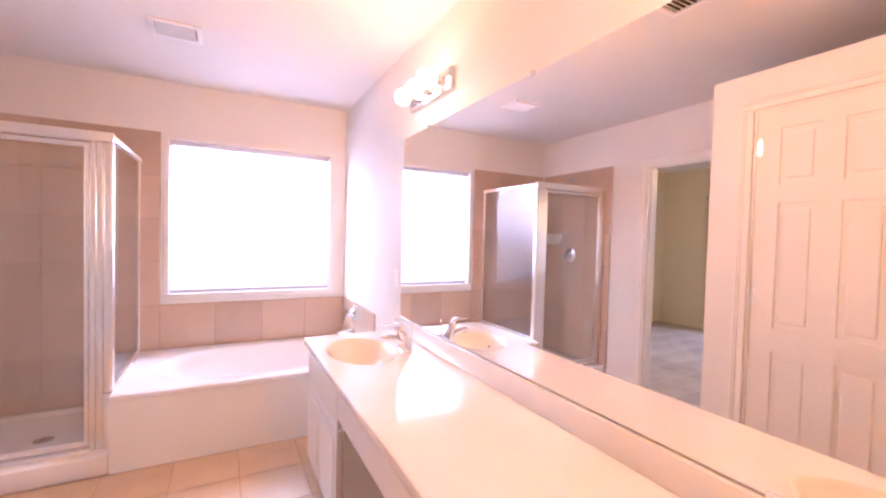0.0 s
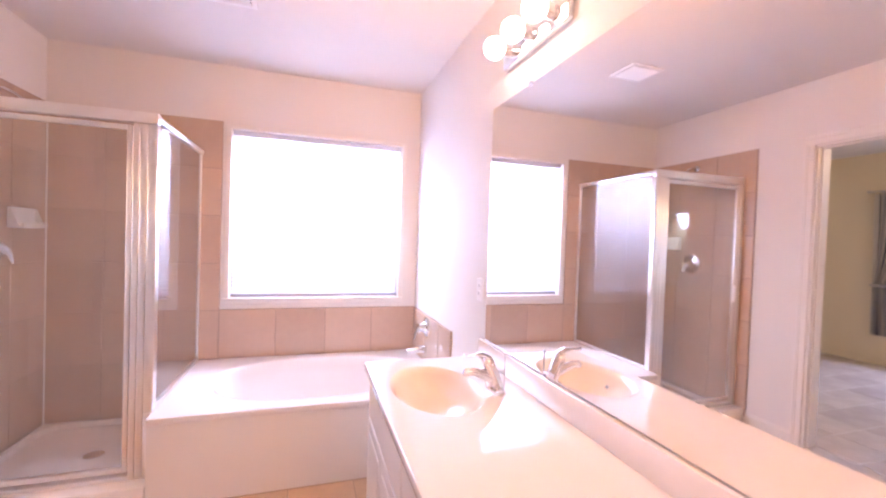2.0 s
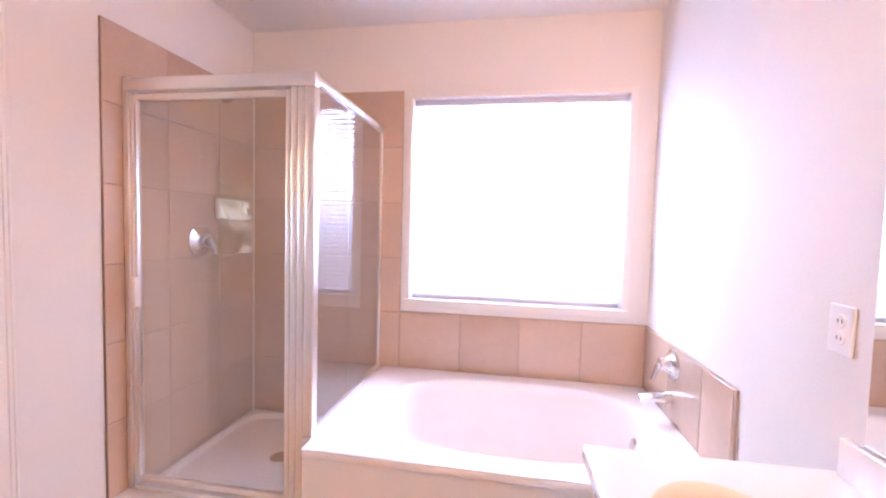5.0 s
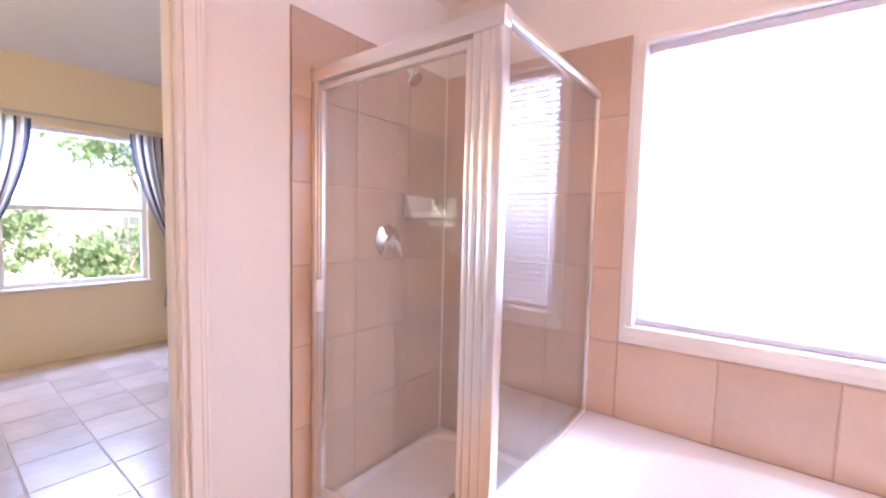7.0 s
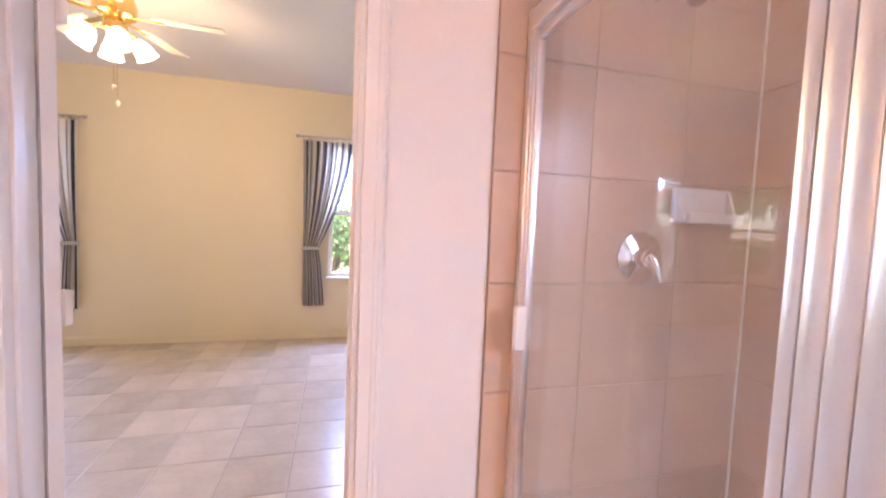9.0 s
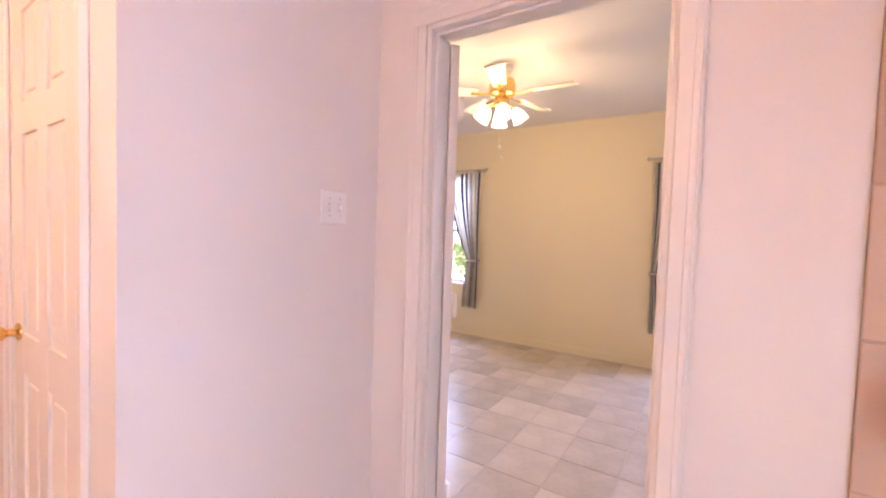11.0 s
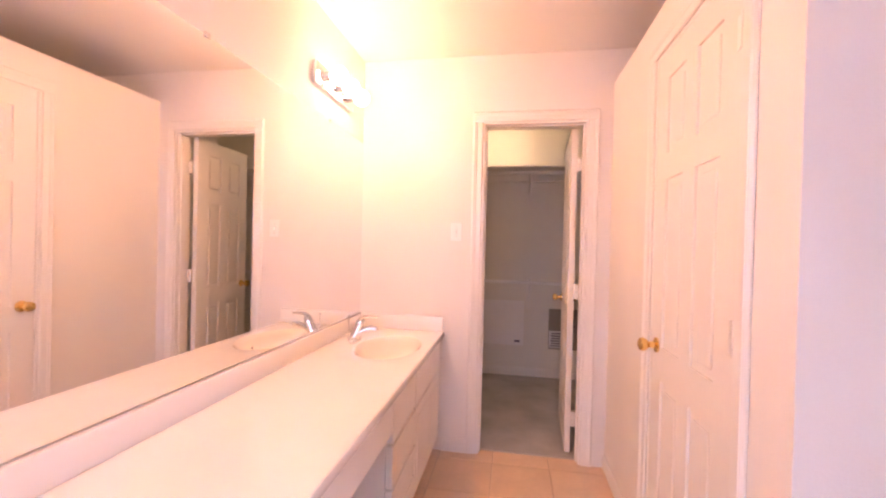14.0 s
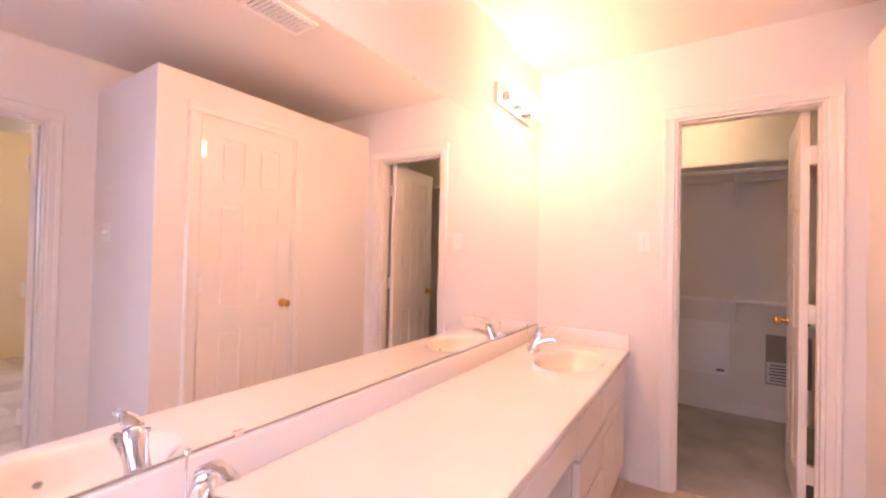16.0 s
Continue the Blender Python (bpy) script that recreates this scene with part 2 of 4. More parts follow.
def wall(name, axis, a0, a1, u0, u1, z0, z1, mat, holes=(), label="", cat="wall"):
    """An upright wall, thick from a0 to a1 along axis, with openings (u0, u1, z0, z1) right through it."""
    us = sorted({u0, u1, *[h[0] for h in holes], *[h[1] for h in holes]})
    zs = sorted({z0, z1, *[h[2] for h in holes], *[h[3] for h in holes]})
    bm = bmesh.new()
    solid = {}
    for i in range(len(us) - 1):
        for j in range(len(zs) - 1):
            cu, cz = (us[i] + us[i + 1]) / 2, (zs[j] + zs[j + 1]) / 2
            solid[i, j] = not any(h[0] < cu < h[1] and h[2] < cz < h[3] for h in holes)

    def at(a, u, z):
        return bm.verts.new((a, u, z) if axis == "x" else (u, a, z))

    def quad(c):
        bm.faces.new([at(*p) for p in c])
    for (i, j), s in solid.items():
        if not s:
            continue
        ua, ub, za, zb = us[i], us[i + 1], zs[j], zs[j + 1]
        for a in (a0, a1):
            quad([(a, ua, za), (a, ub, za), (a, ub, zb), (a, ua, zb)])
        for di, dj, c in ((-1, 0, [(a0, ua, za), (a1, ua, za), (a1, ua, zb), (a0, ua, zb)]), (1, 0, [(a0, ub, za), (a1, ub, za), (a1, ub, zb), (a0, ub, zb)]),
                          (0, -1, [(a0, ua, za), (a1, ua, za), (a1, ub, za), (a0, ub, za)]), (0, 1, [(a0, ua, zb), (a1, ua, zb), (a1, ub, zb), (a0, ub, zb)])):
            if not solid.get((i + di, j + dj)):
                quad(c)
    bmesh.ops.remove_doubles(bm, verts=bm.verts, dist=0.0004)
    return tagged(part(name, bm, mat), label, cat, kind="structure")


# ---- the plan ----
W, L, H = -2.42, 4.025, 2.505
BH, BX, BY0, BY1 = 2.59, -5.80, -3.40, 4.70
DOOR_H, CLOSET_H = 2.063, 2.09
CX0, CX1 = -1.425, -0.790
DY0, DY1 = 1.855, 2.658
BOXX, BOXY, BOXH = -1.563, 1.630, 2.30
KY0, KY1, KH = 0.748, 1.412, 2.095
WX0, WX1, WZ0, WZ1 = -1.370, -0.142, 0.868, 2.068
CB = -1.66


def slab(name, x0, x1, y0, y1, z0, z1, mat, label, cat):
    return tagged(part(name, box(x0, x1, y0, y1, z0, z1), mat), label, cat, kind="structure")


floor = slab("floor", W, 0, -0.12, L, -0.15, -0.003, M_FGROUT, "bathroom floor of square warm beige tiles with thin joints", "floor")
closet_floor = slab("floor_closet", W, 0, CB, -0.06, -0.15, 0.004, M_CARPET, "grey cut pile carpet on the closet floor", "carpet")
bed_floor = slab("floor_bedroom", BX, W - 0.0, BY0, BY1, -0.15, -0.0025, M_BGROUT, "bedroom floor of pale grey beige tiles", "floor")
slab("ceiling", W - 0.12, 0.12, CB - 0.12, L + 0.12, H, H + 0.12, M_CEIL, "plain white painted bathroom ceiling", "ceiling")
slab("ceiling_bedroom", BX - 0.12, W - 0.12, BY0 - 0.12, BY1 + 0.12, BH, BH + 0.12, M_CEIL, "plain white painted bedroom ceiling", "ceiling")
# unseen slab, added above the ceilings to keep the sun out
slab("roof", BX - 0.5, 0.6, BY0 - 0.6, BY1 + 0.6, 2.75, 2.95, M_ROOF, "unseen flat dark slab added over the rooms against the sun", "roof")
wall_e = wall("wall_east", "x", 0, 0.12, CB, L, -0.15, H, M_WALL, label="white painted wall that carries the long mirror")
wall_n = wall("wall_north", "y", L, L + 0.12, W - 0.12, 0.12, -0.15, H, M_WALL, [(WX0, WX1, WZ0, WZ1)], "white painted wall with the window over the tub")
wall_w = wall("wall_west", "x", W - 0.12, W, CB, L, -0.15, BH, M_WALL, [(DY0, DY1, -0.15, DOOR_H)], "white painted wall with the bedroom doorway")
wall_s = wall("wall_south", "y", -0.12, 0, W, 0, -0.15, H, M_WALL, [(CX0, CX1, -0.15, CLOSET_H)], "white painted wall with the closet doorway")
wall("wall_closet_back", "y", CB - 0.12, CB, W - 0.12, 0.12, -0.15, H, M_CWALL, label="grey white painted back wall of the closet")
wall("wall_bedroom_far", "x", BX - 0.12, BX, BY0 - 0.12, BY1 + 0.12, -0.15, BH, M_BWALL, [(2.54, 3.575, 0.66, 2.04), (-0.87, 0.165, 0.66, 2.04), (-2.78, -1.745, 0.66, 2.04)],
     "cream painted bedroom wall with three windows")
wall("wall_bedroom_south", "y", BY0 - 0.12, BY0, BX, W, -0.15, BH, M_BWALL, label="cream painted bedroom side wall")
wall("wall_bedroom_north", "y", BY1, BY1 + 0.12, BX, W, -0.15, BH, M_BWALL, label="cream painted bedroom side wall")
wall("wall_bedroom_near", "x", W - 0.126, W - 0.121, BY0, BY1, -0.008, BH, M_BWALL, [(DY0, DY1, -0.008, DOOR_H)], "cream painted wall around the bathroom doorway")
# linen cupboard bay, lower than the ceiling
wall("wall_cupboard_front", "x", BOXX - 0.1, BOXX, 0, BOXY, -0.008, BOXH - 0.05, M_WALL, [(KY0, KY1, -0.008, KH)], "white painted front of the low linen cupboard bay")
wall("wall_cupboard_side", "y", BOXY - 0.1, BOXY, W, BOXX - 0.1, -0.008, BOXH - 0.05, M_WALL, label="white painted side of the low linen cupboard bay")
slab("ledge", W, BOXX, 0, BOXY, BOXH - 0.05, BOXH, M_WALL, "white painted top ledge of the linen cupboard bay", "ledge")


# trim
def trim(name, x0, x1, y0, y1, z0, z1, label, bevel=0.005):
    return tagged(part(name, box(x0, x1, y0, y1, z0, z1, bevel), M_TRIM), label, "trim", kind="structure")


def casing(axis, a, out, u0, u1, h, w=0.062):
    """A moulded door casing of two legs and a head, on the face at a, standing out by out."""
    s = 1 if out > 0 else -1
    made = thing("trim_casing", "white painted moulded casing round a doorway", "trim", kind="structure")
    for n, (ua, ub, za, zb) in (("casing_leg", (u0 - w, u0 + 0.004, 0, h)), ("casing_leg", (u1 - 0.004, u1 + w, 0, h)), ("casing_head", (u0 - w, u1 + w, h - 0.004, h + w))):
        bm = None
        steps = ((0.0, 1.0, 0.011), (0.04, 0.45, 0.0145), (0.12, 0.26, 0.017))
        for f0, f1, d in steps:
            if n == "casing_head":
                lo, hi, v0, v1 = ua + f0 * w, ub - f0 * w, zb - f1 * w, zb - f0 * w
            elif ua < u0 - 0.01:
                lo, hi, v0, v1 = ua + f0 * w, ua + f1 * w, za, zb
            else:
                lo, hi, v0, v1 = ub - f1 * w, ub - f0 * w, za, zb
            a0, a1 = sorted((a, a + s * d))
            bm = box(a0, a1, lo, hi, v0, v1, 0.003, bm, 1) if axis == "x" else box(lo, hi, a0, a1, v0, v1, 0.003, bm, 1)
        part(n, bm, M_TRIM, made)


def jamb(axis, a0, a1, u0, u1, h):
    made = thing("trim_jamb", "white painted door frame lining with stop", "trim", kind="structure")
    t, mid = 0.016, (a0 + a1) / 2
    for n, c in (("jamb", (u0, u0 + t, 0, h)), ("jamb", (u1 - t, u1, 0, h)), ("head_jamb", (u0 + t, u1 - t, h - t, h))):
        bm = box(a0, a1, *c, 0.002) if axis == "x" else box(c[0], c[1], a0, a1, c[2], c[3], 0.002)
        part(n, bm, M_TRIM, made)
    for n, c in (("stop", (u0 + t, u0 + t + 0.01, 0, h - t)), ("stop", (u1 - t - 0.01, u1 - t, 0, h - t)), ("stop", (u0 + t + 0.01, u1 - t - 0.01, h - t - 0.01, h - t))):
        bm = box(mid - 0.006, mid + 0.03, *c, 0.002) if axis == "x" else box(c[0], c[1], mid - 0.006, mid + 0.03, c[2], c[3], 0.002)
        part(n, bm, M_TRIM, made)


casing("y", 0, 0.02, CX0, CX1, CLOSET_H, 0.062)
casing("x", W, 0.02, DY0, DY1, DOOR_H, 0.064)
casing("x", BOXX, 0.02, KY0, KY1, KH, 0.062)
casing("y", -0.12, -0.02, CX0, CX1, CLOSET_H)
casing("x", W - 0.127, -0.02, DY0, DY1, DOOR_H)
jamb("y", -0.12, 0, CX0, CX1, CLOSET_H)
jamb("x", W - 0.127, W, DY0, DY1, DOOR_H)
jamb("x", BOXX - 0.1, BOXX, KY0, KY1, KH)


def baseboard(x0, x1, y0, y1):
    """A board with a stepped top."""
    bm = box(x0, x1, y0, y1, 0, 0.072, 0.003)
    cx, cy = (x1 - x0) * 0.25, (y1 - y0) * 0.25
    thinx = x1 - x0 < y1 - y0
    bm = box(x0 + (cx if thinx else 0), x1 - (cx if thinx else 0), y0 + (0 if thinx else cy), y1 - (0 if thinx else cy), 0.07, 0.088, 0.002, bm)
    return tagged(part("baseboard", bm, M_TRIM), "painted wooden baseboard along the wall", "baseboard", kind="structure")


baseboard(-0.746, -0.57, 0, 0.013)
baseboard(BOXX, BOXX + 0.012, 0.013, KY0 - 0.064)
baseboard(BOXX, BOXX + 0.012, KY1 + 0.064, BOXY)
baseboard(W + 0.018, BOXX, BOXY, BOXY + 0.013)
baseboard(W, W + 0.013, 2.665, 3.03)
baseboard(W, 0, CB, CB + 0.013)
baseboard(BX, BX + 0.013, BY0, BY1).data.materials[0] = M_BWALL
tagged(part("trim_caulk", box(W + 0.0112, W + 0.0185, L - 0.0185, L - 0.0112, 0.075, 2.11, 0.002), M_TRIM), "white caulk bead in the shower corner", "caulk", kind="structure")
baseboard(-0.013, 0, 2.72, 3.03)

# ---- bath: tub, shower, tiles' fittings ----
TX0, TY0, TZ = -1.54, 3.045, 0.438


def oval_plate(bm, x0, x1, y0, y1, z, cx, cy, rx, ry, rings, seg=48, power=2.0):
    """A flat plate with an oval bowl sunk in it; rings rows of (scale, depth)."""
    def edge(a):
        c, s = math.cos(a), math.sin(a)
        e = 2 / power
        return cx + rx * math.copysign(abs(c) ** e, c), cy + ry * math.copysign(abs(s) ** e, s)

    def border(a):
        c, s = math.cos(a), math.sin(a)
        tx = ((x1 - cx) if c > 0 else (x0 - cx)) / c if abs(c) > 1e-6 else 1e9
        ty = ((y1 - cy) if s > 0 else (y0 - cy)) / s if abs(s) > 1e-6 else 1e9
        t = min(tx, ty)
        return cx + c * t, cy + s * t
    angles = sorted({2 * math.pi * i / seg for i in range(seg)} | {math.atan2(yy - cy, xx - cx) % (2 * math.pi) for xx in (x0, x1) for yy in (y0, y1)})
    loops = [[bm.verts.new((*border(a), z)) for a in angles]]
    for k, d in rings:
        loops.append([])
        for a in angles:
            ex, ey = edge(a)
            loops[-1].append(bm.verts.new((cx + (ex - cx) * k, cy + (ey - cy) * k, z - d)))
    n = len(angles)
    for a, b in zip(loops, loops[1:]):
        for i in range(n):
            bm.faces.new((a[i], a[(i + 1) % n], b[(i + 1) % n], b[i]))
    bm.faces.new(loops[-1])
    return loops[0]


tub = thing("bathtub", "white acrylic drop-in bathtub with an oval basin under the window", "bathtub", (-0.77, 3.5, 0))
bm = bmesh.new()
oval_plate(bm, TX0, -0.012, TY0 - 0.012, L - 0.012, TZ, -0.72, 3.53, 0.63, 0.38,
           [(1.05, 0.0), (1.01, 0.004), (0.985, 0.015), (0.95, 0.06), (0.90, 0.2), (0.84, 0.32), (0.74, 0.38), (0.5, 0.395)], 56, 2.5)
part("basin", bm, M_TUB, tub, smooth=True)
part("rim", box(TX0, -0.012, TY0 - 0.014, TY0 + 0.03, TZ - 0.035, TZ - 0.0015, 0.008), M_TUB, tub, smooth=True)
part("apron", box(TX0, -0.004, TY0, TY0 + 0.04, 0, TZ - 0.036), M_WALL, tub, "plain white painted apron panel")
part("side_panel", box(TX0, TX0 + 0.04, TY0 + 0.04, L - 0.012, 0, TZ - 0.004), M_TUB, tub)
part("overflow_cover", turned([(0.034, 0), (0.034, 0.006), (0.02, 0.012)], pose(-0.19, 3.53, 0.34, 0, -75, 0)), M_CHROME, tub, "round chrome overflow cover", True)

filler = thing("tub_filler", "chrome tub spout with a lever valve above on the tiled wall", "tap", (-0.02, 3.6, 0.5))
part("spout", pipe([(-0.012, 3.61, 0.545), (-0.05, 3.61, 0.545), (-0.11, 3.61, 0.54), (-0.15, 3.61, 0.53)], [0.028, 0.026, 0.022, 0.02]), M_CHROME, filler, smooth=True)
part("escutcheon", turned([(0.07, 0), (0.068, 0.006), (0.045, 0.014), (0.03, 0.035), (0.028, 0.06)], pose(-0.012, 3.61, 0.70, 0, -90, 0)), M_CHROME, filler, smooth=True)
part("lever", pipe([(-0.07, 3.61, 0.70), (-0.085, 3.61, 0.67), (-0.10, 3.61, 0.62)], [0.018, 0.013, 0.009]), M_CHROME, filler, smooth=True)

pan = thing("shower_pan", "white acrylic shower base with a raised curb", "shower base", (-1.97, 3.55, 0))
bm = bmesh.new()
oval_plate(bm, W + 0.012, TX0 - 0.002, 3.19, L - 0.012, 0.075, -1.97, 3.6, 0.42, 0.39, [(1.0, 0.0), (0.97, 0.03), (0.5, 0.04), (0.08, 0.045)], 40, 6)
part("tray", bm, M_TUB, pan, smooth=True)
part("curb", box(W + 0.003, TX0 - 0.002, 3.04, 3.192, 0, 0.115, 0.015), M_TUB, pan, smooth=True)
part("drain", turned([(0.05, 0), (0.05, 0.004), (0.03, 0.005)], pose(-1.97, 3.6, 0.031)), M_CHROME, pan, smooth=True)

# framed shower enclosure
SY, ST = 3.135, 1.897
shower = thing("shower_enclosure", "framed glass shower enclosure with bright metal posts and a hinged door", "shower", (-1.97, SY, 0.11))
part("header", box(W + 0.02, TX0 + 0.006, SY - 0.022, SY + 0.022, ST - 0.055, ST, 0.006), M_ALU, shower, smooth=True)
part("side_header", box(TX0 - 0.028, TX0 + 0.001, SY + 0.022, L - 0.012, ST - 0.034, ST - 0.003, 0.006), M_ALU, shower, smooth=True)
bm = box(-1.64, -1.6112, SY - 0.018, SY + 0.018, 0.112, ST - 0.055, 0.005)
part("door_strike", bm, M_ALU, shower, smooth=True)
part("mullion", box(-1.611, -1.5782, SY - 0.0195, SY + 0.018, 0.112, ST - 0.055, 0.006), M_ALU, shower, smooth=True)
bm = box(-1.578, -1.534, SY - 0.024, SY + 0.022, TZ, ST - 0.055, 0.008)
bm = box(-1.578, -1.543, SY - 0.024, SY + 0.022, 0.112, TZ, 0.004, bm)
part("corner_post", bm, M_ALU, shower, smooth=True)
bm = box(W + 0.012, W + 0.040, SY - 0.02, SY + 0.02, 0.112, ST + 0.008, 0.004)
bm = box(W + 0.042, W + 0.056, SY - 0.016, SY + 0.016, 0.112, ST - 0.055, 0.003, bm)
part("wall_post", bm, M_ALU, shower, smooth=True)
part("sill_track", box(W + 0.056, -1.64, SY - 0.02, SY + 0.02, 0.112, 0.135, 0.004), M_ALU, shower, smooth=True)
part("wall_channel", box(TX0 - 0.022, TX0 - 0.007, L - 0.034, L - 0.0125, TZ, ST - 0.034, 0.003), M_ALU, shower)
part("tub_channel", box(TX0 - 0.022, TX0 + 0.0, SY + 0.022, L - 0.036, TZ + 0.001, TZ + 0.02, 0.003), M_ALU, shower)
g = part("side_pane", box(TX0 - 0.017, TX0 - 0.012, SY + 0.02, L - 0.03, TZ + 0.018, ST - 0.03), M_SIDE, shower, "clear fixed glass pane")
g.visible_shadow = False
sdoor = part("door", box(W + 0.058, W + 0.070, SY - 0.012, SY + 0.012, 0.15, ST - 0.065, 0.004), M_ALU, shower, smooth=True)
bm = box(-1.665, -1.644, SY - 0.012, SY + 0.012, 0.15, ST - 0.065, 0.004)
bm = box(W + 0.070, -1.665, SY - 0.012, SY + 0.012, 0.15, 0.175, 0.004, bm)
bm = box(W + 0.070, -1.665, SY - 0.012, SY + 0.012, ST - 0.09, ST - 0.065, 0.004, bm)
part("door_frame", bm, M_ALU, sdoor, smooth=True)
g = part("glass", box(W + 0.068, -1.662, SY - 0.003, SY + 0.003, 0.172, ST - 0.088), M_SHOWER, sdoor, "faintly hazy door glass, haze raised to brighten the shower")
g.visible_shadow = False
part("handle", box(W + 0.062, W + 0.088, SY - 0.045, SY - 0.012, 0.93, 1.06, 0.008), M_PLASTIC, sdoor, "small pale pull handle", True)

valve = thing("shower_valve", "round chrome shower valve plate with a lever handle", "shower valve", (W, 3.553, 1.2))
part("plate", turned([(0.085, 0), (0.084, 0.006), (0.06, 0.014), (0.035, 0.02), (0.033, 0.05), (0.028, 0.056)], pose(W + 0.012, 3.553, 1.2, 0, 90, 0)), M_CHROME, valve, smooth=True)
part("lever", pipe([(W + 0.06, 3.553, 1.208), (W + 0.08, 3.56, 1.178), (W + 0.085, 3.573, 1.128)], [0.022, 0.017, 0.011]), M_CHROME, valve, smooth=True)
sh = thing("shower_sprayer", "chrome shower head on a bent wall arm", "shower head", (W, 3.55, 2.03))
part("arm", pipe([(W + 0.012, 3.545, 2.035), (W + 0.06, 3.545, 2.04), (W + 0.11, 3.545, 2.015), (W + 0.14, 3.545, 1.985)], 0.011), M_CHROME, sh, smooth=True)
part("flange", turned([(0.03, 0), (0.026, 0.008), (0.014, 0.012)], pose(W + 0.012, 3.545, 2.035, 0, 90, 0)), M_CHROME, sh, smooth=True)
part("rose", turned([(0.014, 0.0), (0.02, 0.02), (0.036, 0.055), (0.038, 0.07), (0.03, 0.075)], pose(W + 0.135, 3.545, 1.995, 0, 135, 0)), M_CHROME, sh, smooth=True)
soap = thing("soap_dish", "white ceramic soap dish fixed to the shower tiles", "soap dish", (W, 3.8, 1.36))
bm = box(W + 0.011, W + 0.026, 3.662, 3.895, 1.317, 1.437, 0.008)
bm = box(W + 0.02, W + 0.085, 3.668, 3.889, 1.318, 1.336, 0.008, bm)
bm = box(W + 0.074, W + 0.087, 3.668, 3.889, 1.318, 1.352, 0.005, bm)
for ya in (3.664, 3.879):
    side = box(W + 0.02, W + 0.07, ya, ya + 0.014, 1.322, 1.43, 0.006)
    for v in side.verts:
        if v.co.z > 1.38 and v.co.x > W + 0.045:
            v.co.x = W + 0.032
    bm = merge(bm, side)
part("dish", bm, M_CERAMIC, soap, smooth=True)

# window over the tub with blinds
win = thing("window_1", "white framed bathroom window with closed white mini blinds, glowing with daylight", "window", (-0.75, L, WZ0), kind="structure")
for n, c in (("window_frame", (WX0, WX0 + 0.04, WZ0, WZ1)), ("window_frame", (WX1 - 0.04, WX1, WZ0, WZ1)), ("window_frame", (WX0 + 0.04, WX1 - 0.04, WZ1 - 0.04, WZ1)), ("window_frame", (WX0 + 0.04, WX1 - 0.04, WZ0, WZ0 + 0.04))):
    part(n, box(c[0], c[1], L + 0.07, L + 0.115, c[2], c[3], 0.004), M_PLASTIC, win)
g = part("pane", box(WX0 + 0.04, WX1 - 0.04, L + 0.09, L + 0.095, WZ0 + 0.04, WZ1 - 0.04), M_GLASS, win)
g.visible_shadow = False
bm = box(WX0 - 0.036, WX1 + 0.036, L - 0.020, L + 0.07, WZ0 - 0.018, WZ0 - 0.001, 0.006)
bm = box(WX0 - 0.035, WX1 + 0.035, L - 0.0105, L - 0.001, WZ0 - 0.050, WZ0 - 0.018, 0.004, bm)
part("window_sill", bm, M_TRIM, win)
for n, c in (("casing_leg", (WX0 - 0.035, WX0, WZ0, WZ1)), ("casing_leg", (WX1, WX1 + 0.035, WZ0, WZ1)), ("casing_head", (WX0 - 0.035, WX1 + 0.035, WZ1, WZ1 + 0.03))):
    part(n, box(c[0], c[1], L - 0.008, L - 0.0005, c[2], c[3], 0.003), M_TRIM, win)
blind = thing("window_blind", "white aluminium mini blind hanging closed in the window", "blind", (-0.75, L + 0.045, WZ0))
part("headrail", box(WX0 + 0.006, WX1 - 0.006, L + 0.026, L + 0.058, WZ1 - 0.036, WZ1 - 0.002, 0.003), M_RAIL, blind)
part("bottom_rail", box(WX0 + 0.008, WX1 - 0.008, L + 0.030, L + 0.054, WZ0 + 0.002, WZ0 + 0.026, 0.003), M_RAIL, blind)
bm = bmesh.new()
prof = [(-0.0175, -0.0012), (-0.009, 0.0012), (0, 0.002), (0.009, 0.0012), (0.0175, -0.0012)]
va = [[bm.verts.new((x, p, q)) for p, q in prof] for x in (WX0 + 0.01, WX1 - 0.01)]
for i in range(4):
    bm.faces.new((va[0][i], va[1][i], va[1][i + 1], va[0][i + 1]))
first = part("slat", bm, M_SLAT, blind)
n_slats = 39
for i in range(n_slats):
    s = first if i == 0 else first.copy()
    if i:
        scene.collection.objects.link(s)
    s.matrix_basis = pose(0, L + 0.044, WZ0 + 0.03 + i * (WZ1 - WZ0 - 0.07) / (n_slats - 1), 57, 0, 0)
for x in (WX0 + 0.2, WX1 - 0.2):
    part("ladder_cord", rod((x, L + 0.031, WZ0 + 0.02), (x, L + 0.031, WZ1 - 0.03), 0.001, seg=6), M_PLASTIC, blind)
part("tilt_wand", rod((WX0 + 0.07, L + 0.024, 1.35), (WX0 + 0.07, L + 0.026, WZ1 - 0.03), 0.004, seg=8), M_PLASTIC, blind)

# ---- vanity ----
VX, VZ, VY1 = -0.570, 0.762, 2.668


